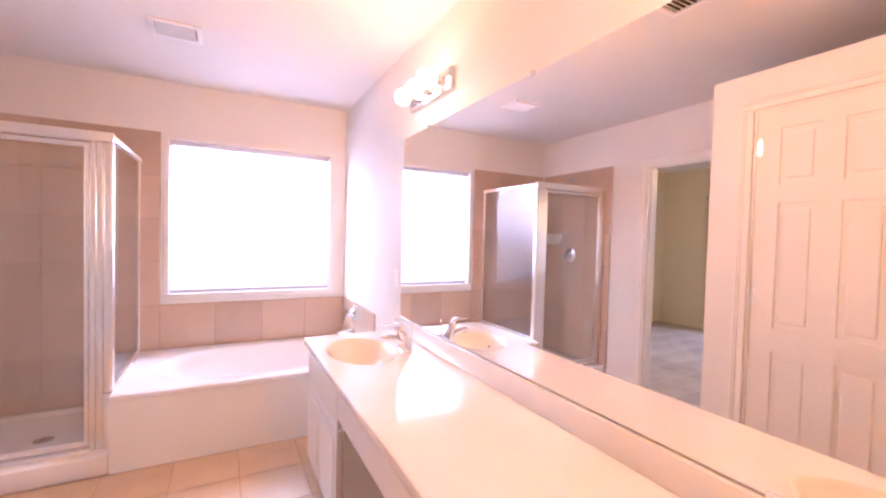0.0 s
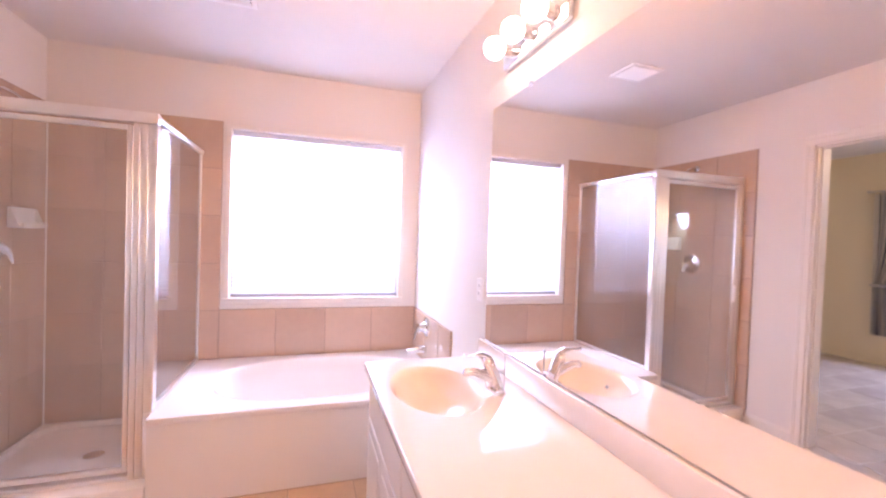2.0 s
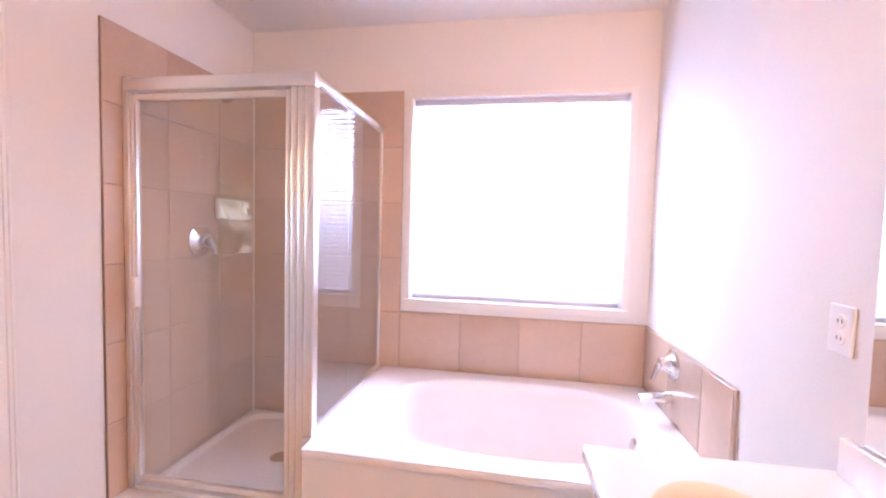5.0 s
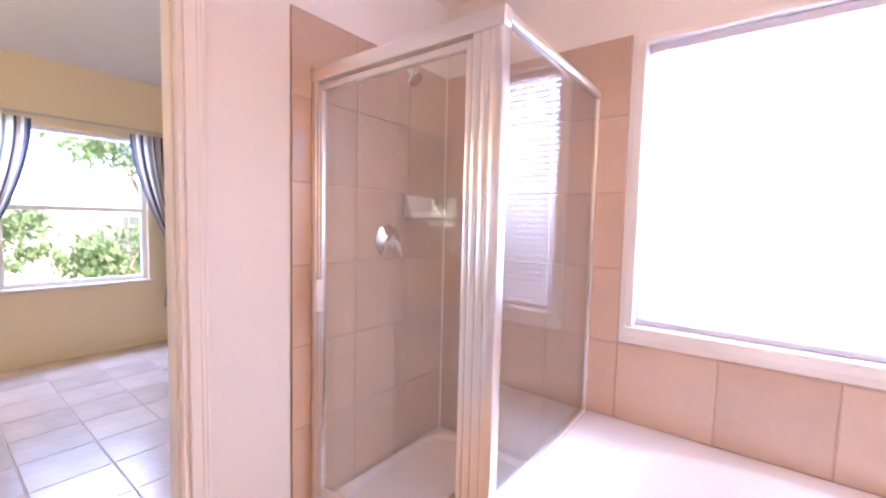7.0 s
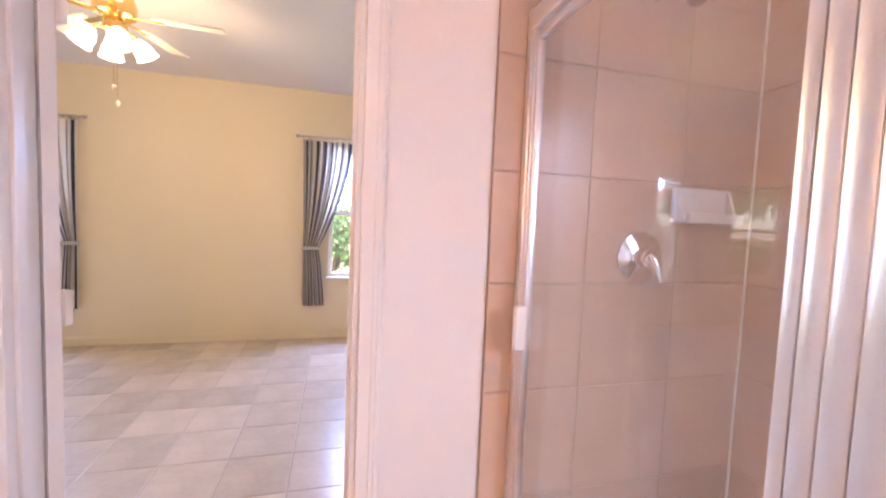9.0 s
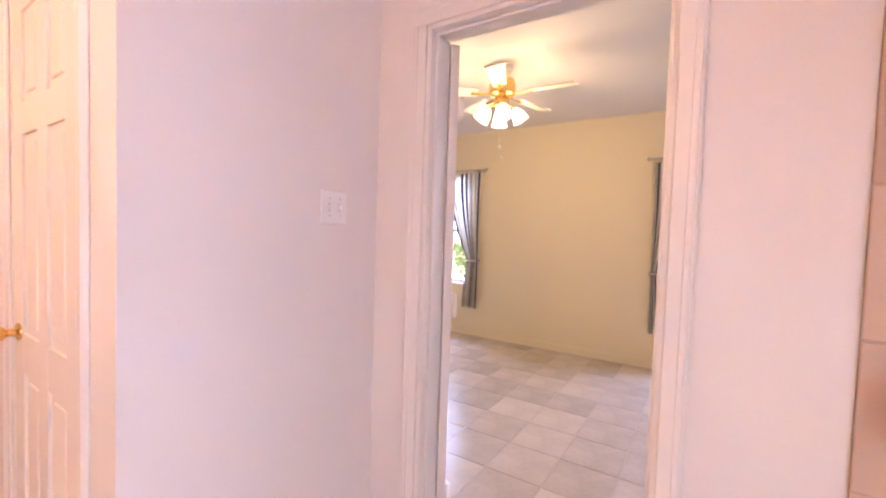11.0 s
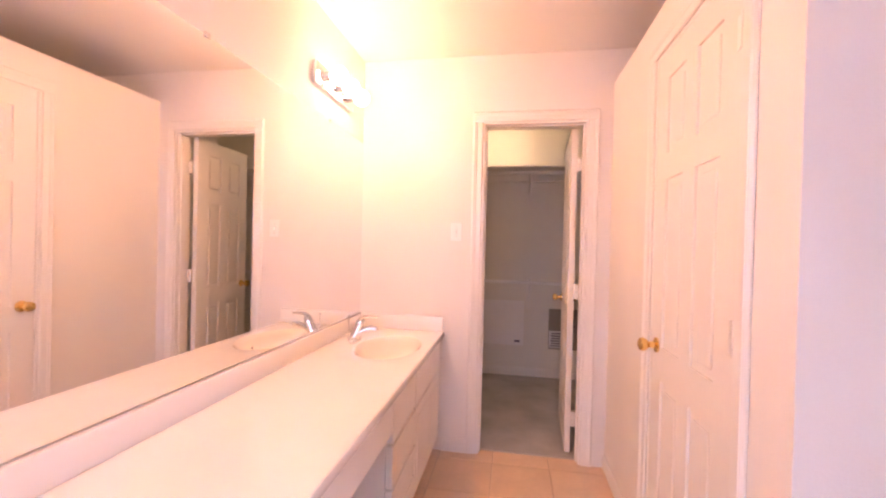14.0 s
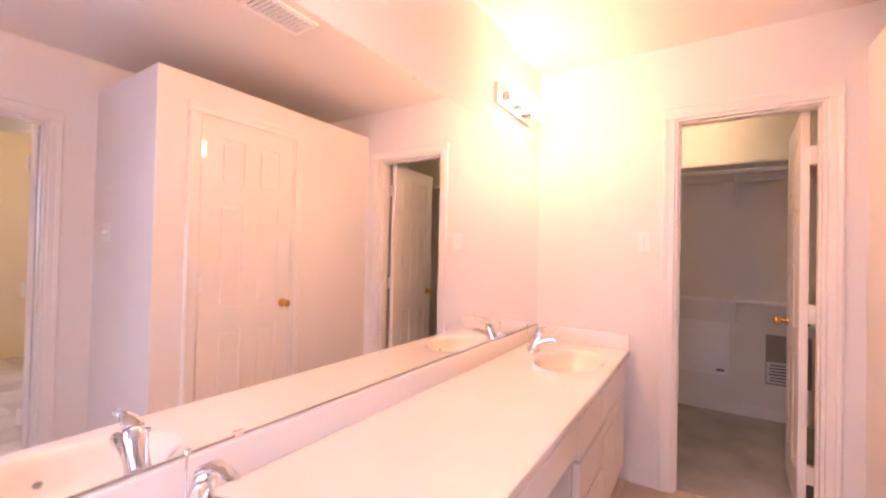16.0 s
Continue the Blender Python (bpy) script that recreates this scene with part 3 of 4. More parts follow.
def cabinet(y0, y1, label):
    made = thing("vanity_cabinet", label, "cabinet", (-0.27, (y0 + y1) / 2, 0), "vanity cabinets")
    bm = box(VX + 0.05, -0.003, y0, y1, 0.09, VZ - 0.165)
    bm = box(VX + 0.05, VX + 0.062, y0, y1, VZ - 0.165, VZ - 0.037, 0.0, bm)
    for a in (y0, y1 - 0.016):
        bm = box(VX + 0.062, -0.003, a, a + 0.016, VZ - 0.165, VZ - 0.037, 0.0, bm)
    part("body", bm, M_CAB, made)
    part("toe_kick", box(VX + 0.10, -0.003, y0, y1, 0, 0.09), M_CAB, made)

    def front(name, a, b, z0, z1):
        p = box(VX + 0.02, VX + 0.0485, a + 0.003, b - 0.003, z0, z1, 0.004)
        if z1 - z0 > 0.3:
            p = box(VX + 0.016, VX + 0.021, a + 0.045, b - 0.045, z0 + 0.05, z1 - 0.05, 0.003, p)
        f = part(name, p, M_CAB, made)
        if name == "drawer":
            part("finger_pull", box(VX + 0.022, VX + 0.034, a + 0.004, a + 0.010, z0 - 0.006, z0 - 0.0005), M_DARK, f)
    return made, front


c, front = cabinet(0.003, 1.045, "white painted vanity cabinet with two doors and a drawer stack")
front("false_front", 0.01, 0.66, 0.53, 0.715)
front("door", 0.01, 0.335, 0.09, 0.518)
front("door", 0.335, 0.66, 0.09, 0.518)
for z0, z1 in ((0.53, 0.715), (0.352, 0.518), (0.21, 0.34), (0.09, 0.198)):
    front("drawer", 0.665, 1.04, z0, z1)
c, front = cabinet(1.955, VY1 - 0.02, "white painted two door vanity cabinet under the basin beside the tub")
front("false_front", 1.96, VY1 - 0.025, 0.53, 0.715)
front("door", 1.96, 2.30, 0.09, 0.518)
front("door", 2.30, VY1 - 0.025, 0.09, 0.518)
knee = thing("knee_space_apron", "white painted shallow apron spanning the open knee space", "vanity apron", (-0.3, 1.45, 0.6))
part("front", box(VX + 0.02, VX + 0.0385, 1.048, 1.952, 0.575, 0.705, 0.004), M_CAB, knee)
part("box", box(VX + 0.04, -0.02, 1.047, 1.953, 0.61, 0.705), M_CAB, knee)

top = thing("countertop", "long white cultured marble vanity top with two integral oval basins", "countertop", (-0.28, 1.35, VZ - 0.035))
bm = bmesh.new()
BOWL = [(1.16, 0.0), (1.08, 0.002), (1.02, 0.009), (0.96, 0.027), (0.88, 0.056), (0.76, 0.086), (0.6, 0.110), (0.42, 0.127), (0.25, 0.136), (0.08, 0.140)]
SINKS = (0.45, 2.30)
edges_y = [0.0035, 0.80, 2.00, VY1]
for sy, (ya, yb) in zip(SINKS, ((0.0035, 0.80), (2.00, VY1))):
    oval_plate(bm, VX, -0.002, ya, yb, VZ, -0.345, sy, 0.160, 0.245, BOWL[:2])
vs = [bm.verts.new(p) for p in ((VX, 0.80, VZ), (-0.002, 0.80, VZ), (-0.002, 2.0, VZ), (VX, 2.0, VZ))]
bm.faces.new(vs)
bmesh.ops.delete(bm, geom=[f for f in bm.faces if len(f.verts) > 20], context="FACES")
part("slab", bm, M_TOP, top, smooth=True)
bm = box(VX - 0.004, VX + 0.02, 0.0035, VY1, VZ - 0.036, VZ - 0.0012, 0.007)
bm = box(VX + 0.02, -0.002, VY1 - 0.02, VY1 + 0.003, VZ - 0.036, VZ - 0.0012, 0.006, bm)
part("front_edge", bm, M_TOP, top, smooth=True)
for sy in SINKS:
    bm = bmesh.new()
    seg = 48
    loops = []
    for k, d in BOWL[1:]:
        loops.append([bm.verts.new((-0.345 + 0.160 * k * math.cos(a), sy + 0.245 * k * math.sin(a), VZ - d)) for a in [2 * math.pi * i / seg for i in range(seg)]])
    for a, b in zip(loops, loops[1:]):
        for i in range(seg):
            bm.faces.new((a[i], a[(i + 1) % seg], b[(i + 1) % seg], b[i]))
    bm.faces.new(loops[-1])
    bowl = part("basin", bm, M_BOWL, top, "cream oval basin", True)
    part("drain", turned([(0.024, 0), (0.024, 0.004), (0.014, 0.006)], pose(-0.345, sy, VZ - 0.139)), M_CHROME, bowl, smooth=True)
    part("overflow", turned([(0.011, 0), (0.011, 0.002), (0.006, 0.003)], pose(-0.345 - 0.134, sy, VZ - 0.07, 0, 65, 0)), M_CHROME, bowl, smooth=True)
part("backsplash", box(-0.022, -0.001, 0.003, VY1 - 0.02, VZ + 0.0005, 0.853, 0.004), M_TOP, top, smooth=True)
part("side_splash", box(VX + 0.004, -0.022, 0.003, 0.022, VZ + 0.0005, 0.853, 0.004), M_TOP, top, smooth=True)


def faucet(y):
    f = thing("faucet", "single lever chrome basin faucet on the vanity top", "faucet", group="basin faucets", m=Matrix.Translation((-0.132, y, VZ + 0.001)))
    bm = turned([(0.027, 0.0), (0.027, 0.010), (0.024, 0.017), (0.012, 0.021)], Matrix.Diagonal((1, 2.7, 1, 1)))
    part("base_plate", bm, M_CHROME, f, smooth=True)
    part("body", pipe([(0.006, 0, 0.01), (-0.006, 0, 0.05), (-0.026, 0, 0.095), (-0.036, 0, 0.116), (-0.042, 0, 0.128)], [0.029, 0.026, 0.024, 0.023, 0.012]), M_CHROME, f, smooth=True)
    part("spout", pipe([(-0.012, 0, 0.045), (-0.055, 0, 0.066), (-0.095, 0, 0.078), (-0.122, 0, 0.076), (-0.128, 0, 0.066)], [0.022, 0.018, 0.0155, 0.015, 0.012]), M_CHROME, f, smooth=True)
    part("lever", pipe([(-0.030, 0, 0.126), (-0.055, 0, 0.140), (-0.09, 0, 0.142), (-0.118, 0, 0.138), (-0.132, 0, 0.143)], [0.022, 0.019, 0.013, 0.011, 0.008], flat=0.5), M_CHROME, f, smooth=True)
    lift = part("pop_up_rod", rod((0.040, 0, 0.0), (0.040, 0, 0.135), 0.0028, seg=8), M_CHROME, f)
    part("rod_knob", turned([(0.004, 0.0), (0.007, 0.003), (0.007, 0.010), (0.003, 0.012)], pose(0.040, 0, 0.133)), M_CHROME, lift, smooth=True)
    return f


faucet(0.40)
faucet(2.215)

MY1, MZ0, MZ1 = 2.602, 0.858, 1.966
mir = thing("mirror", "long frameless wall mirror above the double vanity", "mirror", (-0.003, 1.3, MZ0))
part("silver", box(-0.0055, -0.0015, 0.004, MY1, MZ0, MZ1), M_MIRROR, mir)
part("bottom_channel", box(-0.008, -0.001, 0.004, MY1, MZ0 - 0.002, MZ0 + 0.002), M_STEEL, mir)
for y in (0.5, 1.4, 2.25):
    part("clip", box(-0.010, -0.001, y - 0.012, y + 0.012, MZ1 - 0.008, MZ1 + 0.010, 0.002), M_CHROME, mir, "small chrome mirror clip")
for y in (0.62, 2.06):
    part("clip", box(-0.011, -0.001, y - 0.012, y + 0.012, MZ0 - 0.004, MZ0 + 0.012, 0.002), M_CHROME, mir, "small chrome mirror clip")


def light_bar(y0, y1, z0, z1):
    made = thing("vanity_light", "chrome vanity light bar with three lit globe bulbs", "wall lamp", (0, (y0 + y1) / 2, z0), "vanity lights")
    part("back_plate", box(-0.028, -0.001, y0, y1, z0, z1, 0.004), M_CHROME, made, smooth=True)
    for k in range(3):
        y, z = y0 + (y1 - y0) * (k + 0.5) / 3, (z0 + z1) / 2
        part("socket", turned([(0.026, 0), (0.026, 0.02), (0.02, 0.036), (0.02, 0.04)], pose(-0.028, y, z, 0, -90, 0)), M_CHROME, made, smooth=True)
        b = part("bulb", ball((-0.108, y, z), 0.046), M_BULB, made, "lit frosted globe bulb", True)
        b.visible_shadow = False
        lamp("bulb_light", "POINT", Matrix.Translation((-0.108, y, z)), BULB_W, WARM, 0.045)


light_bar(1.985, 2.465, 2.09, 2.20)
light_bar(0.245, 0.71, 2.095, 2.205)


# ---- doors ----
def panel_door(name, w, h, m, label, knob_side=1, hinges=(0.2, 0.5, 0.86), knob_z=0.93, gap=0.0):
    """A six panel door: hinge at x = 0, opening along x, thickness along y."""
    d = thing(name, label, "door", m=m, kind="structure")
    t = 0.035
    st, mid = 0.105 if w > 0.58 else 0.095, 0.09
    pw = (w - 2 * st - mid) / 2
    rows = [(0.20, 0.80), (0.93, 1.58), (1.68, h - 0.11)]
    bm = None
    for x0, x1 in ((0, st), (st + pw, st + pw + mid), (w - st, w)):
        bm = box(x0, x1, -t / 2, t / 2, 0.008, h, 0.0, bm)
    for x0 in (st, st + pw + mid):
        lo = 0.008
        for z0, z1 in rows + [(h, h)]:
            bm = box(x0, x0 + pw, -t / 2 + 0.0003, t / 2 - 0.0003, lo, z0, 0.0, bm)
            lo = z1
    part("leaf", bm, M_DOOR, d)
    for x0 in (st, st + pw + mid):
        for z0, z1 in rows:
            p = box(x0, x0 + pw, -t / 2 + 0.009, t / 2 - 0.009, z0, z1)
            p = box(x0 + 0.028, x0 + pw - 0.028, -t / 2 + 0.003, t / 2 - 0.003, z0 + 0.028, z1 - 0.028, 0.0055, p)
            part("panel", p, M_DOOR, d)
    for s in (-1, 1):
        prof = [(0.030, 0), (0.029, 0.006), (0.014, 0.012), (0.012, 0.03), (0.022, 0.04), (0.027, 0.052), (0.024, 0.064), (0.012, 0.07)]
        part("knob", turned(prof, pose(w - 0.06, s * t / 2, knob_z, -90 * s, 0, 0)), M_BRASS, d, "polished brass door knob", True)
    for f in hinges:
        z = f * h
        hg = box(-0.010, 0.026, -0.0188 * knob_side - 0.001, -0.0188 * knob_side + 0.001, z - 0.045, z + 0.045)
        hg = rod((-0.006, -0.022 * knob_side, z - 0.047), (-0.006, -0.022 * knob_side, z + 0.047), 0.006, None, hg, 10)
        if gap:
            hg = box(-0.016, 0.018, -0.0178 - gap, -0.0178, z - 0.045, z + 0.045, 0.0, hg)
        part("hinge", hg, M_TRIM if gap else M_ALU, d)
    return d


panel_door("door_1", 0.61, 2.063, pose(CX0 + 0.064, -0.118, 0.006, 0, 0, -93), "white six panel closet door standing open into the closet", 1, (0.11, 0.5, 0.89), gap=0.028)
panel_door("door_2", 0.626, 2.08, pose(BOXX - 0.019, KY1 - 0.018, 0.006, 0, 0, -90), "closed white six panel cupboard door with a brass knob", -1, (0.11, 0.52, 0.905))
panel_door("door_3", 0.76, 2.036, pose(W - 0.140, DY0 + 0.034, 0.006, 0, 0, 236), "white six panel bedroom door standing wide open", 1, (0.12, 0.5, 0.88), gap=0.016)

catch = thing("door_catch", "pair of small brown latch plates under the doorway head", "door catch", (W - 0.06, 2.26, DOOR_H - 0.03))
for y in (2.215, 2.308):
    part("plate", box(W - 0.075, W - 0.045, y - 0.03, y + 0.03, DOOR_H - 0.019, DOOR_H - 0.0165, 0.001), M_PANEL, catch)


def wall_plate(m, label, gangs=1, outlet=False):
    s = thing("outlet" if outlet else "light_switch", label, "outlet" if outlet else "switch", m=m)
    half = 0.036 + 0.023 * (gangs - 1)
    part("plate", box(-half, half, -0.006, 0, -0.058, 0.058, 0.003), M_PLASTIC, s)
    if outlet:
        for z in (-0.02, 0.02):
            r = part("socket", turned([(0.016, 0), (0.015, 0.002)], pose(0, -0.006, z, 90, 0, 0)), M_PLASTIC, s)
            part("slot", box(-0.007, -0.005, -0.0088, -0.0082, z - 0.004, z + 0.005), M_DARK, s)
            part("slot", box(0.005, 0.007, -0.0088, -0.0082, z - 0.004, z + 0.005), M_DARK, s)
    else:
        for k in range(gangs):
            x = (k - (gangs - 1) / 2) * 0.046
            part("toggle_slot", box(x - 0.006, x + 0.006, -0.0066, -0.0058, -0.013, 0.013), M_RAIL, s)
            part("toggle", box(x - 0.004, x + 0.004, -0.018, -0.006, -0.010, 0.010, 0.002), M_PLASTIC, s)
            for z in (-0.03, 0.03):
                part("screw", turned([(0.003, 0), (0.0025, 0.0008)], pose(x, -0.006, z, 90, 0, 0), seg=8), M_STEEL, s)
    return s


wall_plate(pose(-0.635, 0.0, 1.40, 0, 0, 180), "white single toggle switch beside the closet doorway")
wall_plate(pose(-2.195, BOXY, 1.390, 0, 0, 180), "white double toggle switch plate on the cupboard bay wall", 2)
wall_plate(pose(0.0, 2.690, 1.09, 0, 0, -90), "white outlet beside the mirror", outlet=True)


# ceiling grilles
def grille(cx, cy, z, w, d, n, name, label, turn=0):
    g = thing(name, label, "vent", m=pose(cx, cy, z, 0, 0, turn))
    for c in ((-w / 2, w / 2, -d / 2, -d / 2 + 0.025), (-w / 2, w / 2, d / 2 - 0.025, d / 2), (-w / 2, -w / 2 + 0.025, -d / 2 + 0.025, d / 2 - 0.025), (w / 2 - 0.025, w / 2, -d / 2 + 0.025, d / 2 - 0.025)):
        part("frame", box(*c, -0.014, 0, 0.003), M_PLASTIC, g)
    # dark sheet in place of the shade inside the duct
    part("duct_shade", box(-w / 2 + 0.02, w / 2 - 0.02, -d / 2 + 0.02, d / 2 - 0.02, -0.003, -0.0005), M_DARK, g)
    for k in range(n):
        x = -w / 2 + 0.03 + (w - 0.06) * (k + 0.5) / n
        b = box(-0.0015, 0.0015, -d / 2 + 0.025, d / 2 - 0.025, -0.008, 0.008)
        bmesh.ops.transform(b, matrix=pose(x, 0, -0.010, 0, 40, 0), verts=b.verts)
        part("slat", b, M_PLASTIC, g)


grille(-1.237, 3.035, H, 0.25, 0.22, 16, "exhaust_vent", "square white plastic exhaust fan grille on the ceiling")
grille(-0.905, 1.36, H, 0.34, 0.19, 11, "air_vent", "white metal supply air grille with slanted slats on the ceiling", 90)

# ---- closet ----
cs = thing("closet_shelf", "white painted closet shelf with a hanging rod beneath", "shelf", (-1.2, CB + 0.2, 1.9))
part("board", box(W + 0.002, -0.002, CB, CB + 0.31, 2.066, 2.086, 0.003), M_TRIM, cs)
part("cleat", box(W + 0.002, -0.002, CB, CB + 0.019, 1.974, 2.066, 0.003), M_TRIM, cs)
part("rod", rod((W + 0.003, CB + 0.27, 2.022), (-0.003, CB + 0.27, 2.022), 0.017), M_PLASTIC, cs, smooth=True)
low = thing("closet_rod", "white lower hanging rod on brackets", "rod", (-1.2, CB + 0.26, 0.93))
part("rod", rod((W + 0.003, CB + 0.26, 0.975), (-0.003, CB + 0.26, 0.975), 0.015), M_PLASTIC, low, smooth=True)


def bracket(x, z, parent):
    part("bracket", box(x - 0.022, x + 0.022, CB + 0.001, CB + 0.012, z - 0.30, z + 0.01, 0.003), M_TRIM, parent)
    part("bracket_arm", pipe([(x, CB + 0.01, z - 0.2), (x, CB + 0.1, z - 0.10), (x, CB + 0.27, z - 0.02)], 0.008), M_TRIM, parent)
    part("bracket_arm", rod((x, CB + 0.01, z + 0.005), (x, CB + 0.28, z - 0.0), 0.007), M_TRIM, parent)


bracket(-1.142, 2.055, cs)
bracket(-1.160, 0.985, low)
acc = thing("access_panel", "white plastic plumbing access panel on the closet wall", "panel", (-0.9, CB, 0.3))
part("frame", box(-1.12, -0.69, CB + 0.0005, CB + 0.006, 0.31, 0.765, 0.003), M_PLASTIC, acc)
part("lid", box(-1.10, -0.71, CB + 0.006, CB + 0.011, 0.33, 0.745, 0.003), M_PLASTIC, acc)
for z in (0.36, 0.68):
    part("grip", box(-0.98, -0.84, CB + 0.011, CB + 0.017, z - 0.012, z + 0.012, 0.003), M_PLASTIC, acc)
part("label", box(-1.085, -1.03, CB + 0.011, CB + 0.012, 0.345, 0.364), M_INK, acc)
ep = thing("electrical_panel", "grey metal electrical panel door with a printed label", "panel", (-1.5, CB, 0.3))
part("door", box(-1.65, -1.365, CB + 0.0005, CB + 0.016, 0.295, 0.70, 0.004), M_PANEL, ep)
part("latch", box(-1.61, -1.54, CB + 0.016, CB + 0.024, 0.52, 0.545, 0.003), M_DARK, ep)
lb = part("label", box(-1.56, -1.37, CB + 0.016, CB + 0.0172, 0.310, 0.480), M_PAPER, ep, "white printed label")
for k in range(6):
    part("print_line", box(-1.545 + 0.008 * (k % 3), -1.385 - 0.01 * (k % 2), CB + 0.0172, CB + 0.0178, 0.324 + k * 0.025, 0.336 + k * 0.025), M_INK, lb)
cl = thing("ceiling_light", "small round lit ceiling light in the closet", "ceiling lamp", (-0.82, -1.30, H))
part("base", turned([(0.09, -0.0), (0.09, -0.02), (0.085, -0.024)], pose(-0.82, -1.30, H)), M_PLASTIC, cl, smooth=True)
g = part("diffuser", turned([(0.08, 0), (0.075, -0.03), (0.05, -0.055), (0.02, -0.065)], pose(-0.82, -1.30, H - 0.024)), M_CLIGHT, cl, smooth=True)
g.visible_shadow = False
lamp("closet_light_glow", "POINT", Matrix.Translation((-0.82, -1.30, H - 0.06)), CLOSET_W, (1, 0.72, 0.38), 0.05)

# ---- bedroom ----
def bed_window(y0, y1, name):
    w = thing(name, "white double hung bedroom window looking out on greenery", "window", (BX, (y0 + y1) / 2, 0.66), kind="structure")
    z0, z1, zm = 0.66, 2.04, 1.345
    for c in ((y0, y0 + 0.04, z0, z1), (y1 - 0.04, y1, z0, z1), (y0 + 0.04, y1 - 0.04, z1 - 0.04, z1), (y0 + 0.04, y1 - 0.04, z0, z0 + 0.04)):
        part("window_frame", box(BX - 0.11, BX - 0.06, *c, 0.004), M_PLASTIC, w)
    part("meeting_rail", box(BX - 0.10, BX - 0.06, y0 + 0.04, y1 - 0.04, zm - 0.02, zm + 0.02, 0.004), M_PLASTIC, w)
    for a, b in ((z0 + 0.04, zm - 0.02), (zm + 0.02, z1 - 0.04)):
        g = part("pane", box(BX - 0.087, BX - 0.083, y0 + 0.04, y1 - 0.04, a, b), M_GLASS, w)
        g.visible_shadow = False
    part("window_sill", box(BX - 0.06, BX + 0.03, y0 - 0.03, y1 + 0.03, z0 - 0.02, z0 - 0.001, 0.005), M_TRIM, w)


bed_window(2.54, 3.575, "window_2")
bed_window(-0.87, 0.165, "window_3")
bed_window(-2.78, -1.745, "window_4")


def curtain(y0, y1, side, top=2.07, bottom=0.37):
    """A tied back striped curtain; side is the way it is pulled."""
    c = thing("curtain", "striped navy grey and cream curtain tied back beside the window", "curtain", (BX + 0.09, y0, bottom), "bedroom curtains")
    bm = bmesh.new()
    nu, nv = 72, 26
    full = y1 - y0
    ys = y0 if side < 0 else y1
    grid = []
    for j in range(nv + 1):
        f = j / nv
        z = top + (bottom - top) * f
        tie = (top - 0.97) / (top - bottom)
        if f < tie:
            k = f / tie
            wide = full * (1 - 0.70 * k ** 1.6)
        else:
            k = (f - tie) / (1 - tie)
            wide = full * (0.30 + 0.14 * k ** 0.7)
        shift = 0.05 * math.sin(min(1, f / tie) * math.pi / 2) * full
        row = []
        for i in range(nu + 1):
            u = i / nu
            y = ys - side * (shift + wide * u)
            x = BX + 0.085 + 0.019 * math.sin(u * 2 * math.pi * 8 + 0.5 * math.sin(f * 3)) * (0.55 + 0.45 * abs(f - tie) / tie) + 0.006 * math.sin(u * 31 + f * 4)
            row.append(bm.verts.new((x, y, z)))
        grid.append(row)
    pattern = [0, 0, 2, 0, 1, 0, 0, 2, 3, 0, 1, 2]
    for a, b in zip(grid, grid[1:]):
        for i in range(nu):
            bm.faces.new((a[i], a[i + 1], b[i + 1], b[i])).material_index = pattern[(i // 3) % 12]
    bmesh.ops.solidify(bm, geom=bm.faces[:], thickness=0.002)
    part("cloth", bm, M_STRIPES, c, smooth=True)
    yt = ys - side * full * 0.20
    part("tie_back", box(BX + 0.045, BX + 0.122, yt - full * 0.17, yt + full * 0.17, 0.955, 0.985, 0.008), M_STRIPES[1], c)


def curtain_rod(y0, y1):
    r = thing("curtain_rod", "thin metal curtain rod over the bedroom window", "rod", (BX, (y0 + y1) / 2, 2.08), "curtain rods")
    part("rod", rod((BX + 0.085, y0, 2.108), (BX + 0.085, y1, 2.108), 0.008), M_STEEL, r, smooth=True)
    for y in (y0, y1):
        part("finial", ball((BX + 0.085, y, 2.108), 0.018), M_STEEL, r, smooth=True)
    for y in (y0 + 0.12, y1 - 0.12):
        part("bracket", box(BX, BX + 0.085, y - 0.008, y + 0.008, 2.083, 2.101), M_STEEL, r)
    n = 8
    for a, b in ((y0 + 0.05, y0 + 0.45), (y1 - 0.45, y1 - 0.05)):
        for i in range(n):
            y = a + (b - a) * i / (n - 1)
            part("ring", turned([(0.013, -0.003), (0.016, 0), (0.013, 0.003)], pose(BX + 0.085, y, 2.102, 90, 0, 0), seg=12), M_STEEL, r)


curtain(2.26, 2.76, -1)
curtain(3.42, 3.92, 1)
curtain(-0.12, 0.375, 1)
curtain(-1.15, -0.65, -1)
curtain_rod(2.22, 3.97)
curtain_rod(-1.20, 0.42)

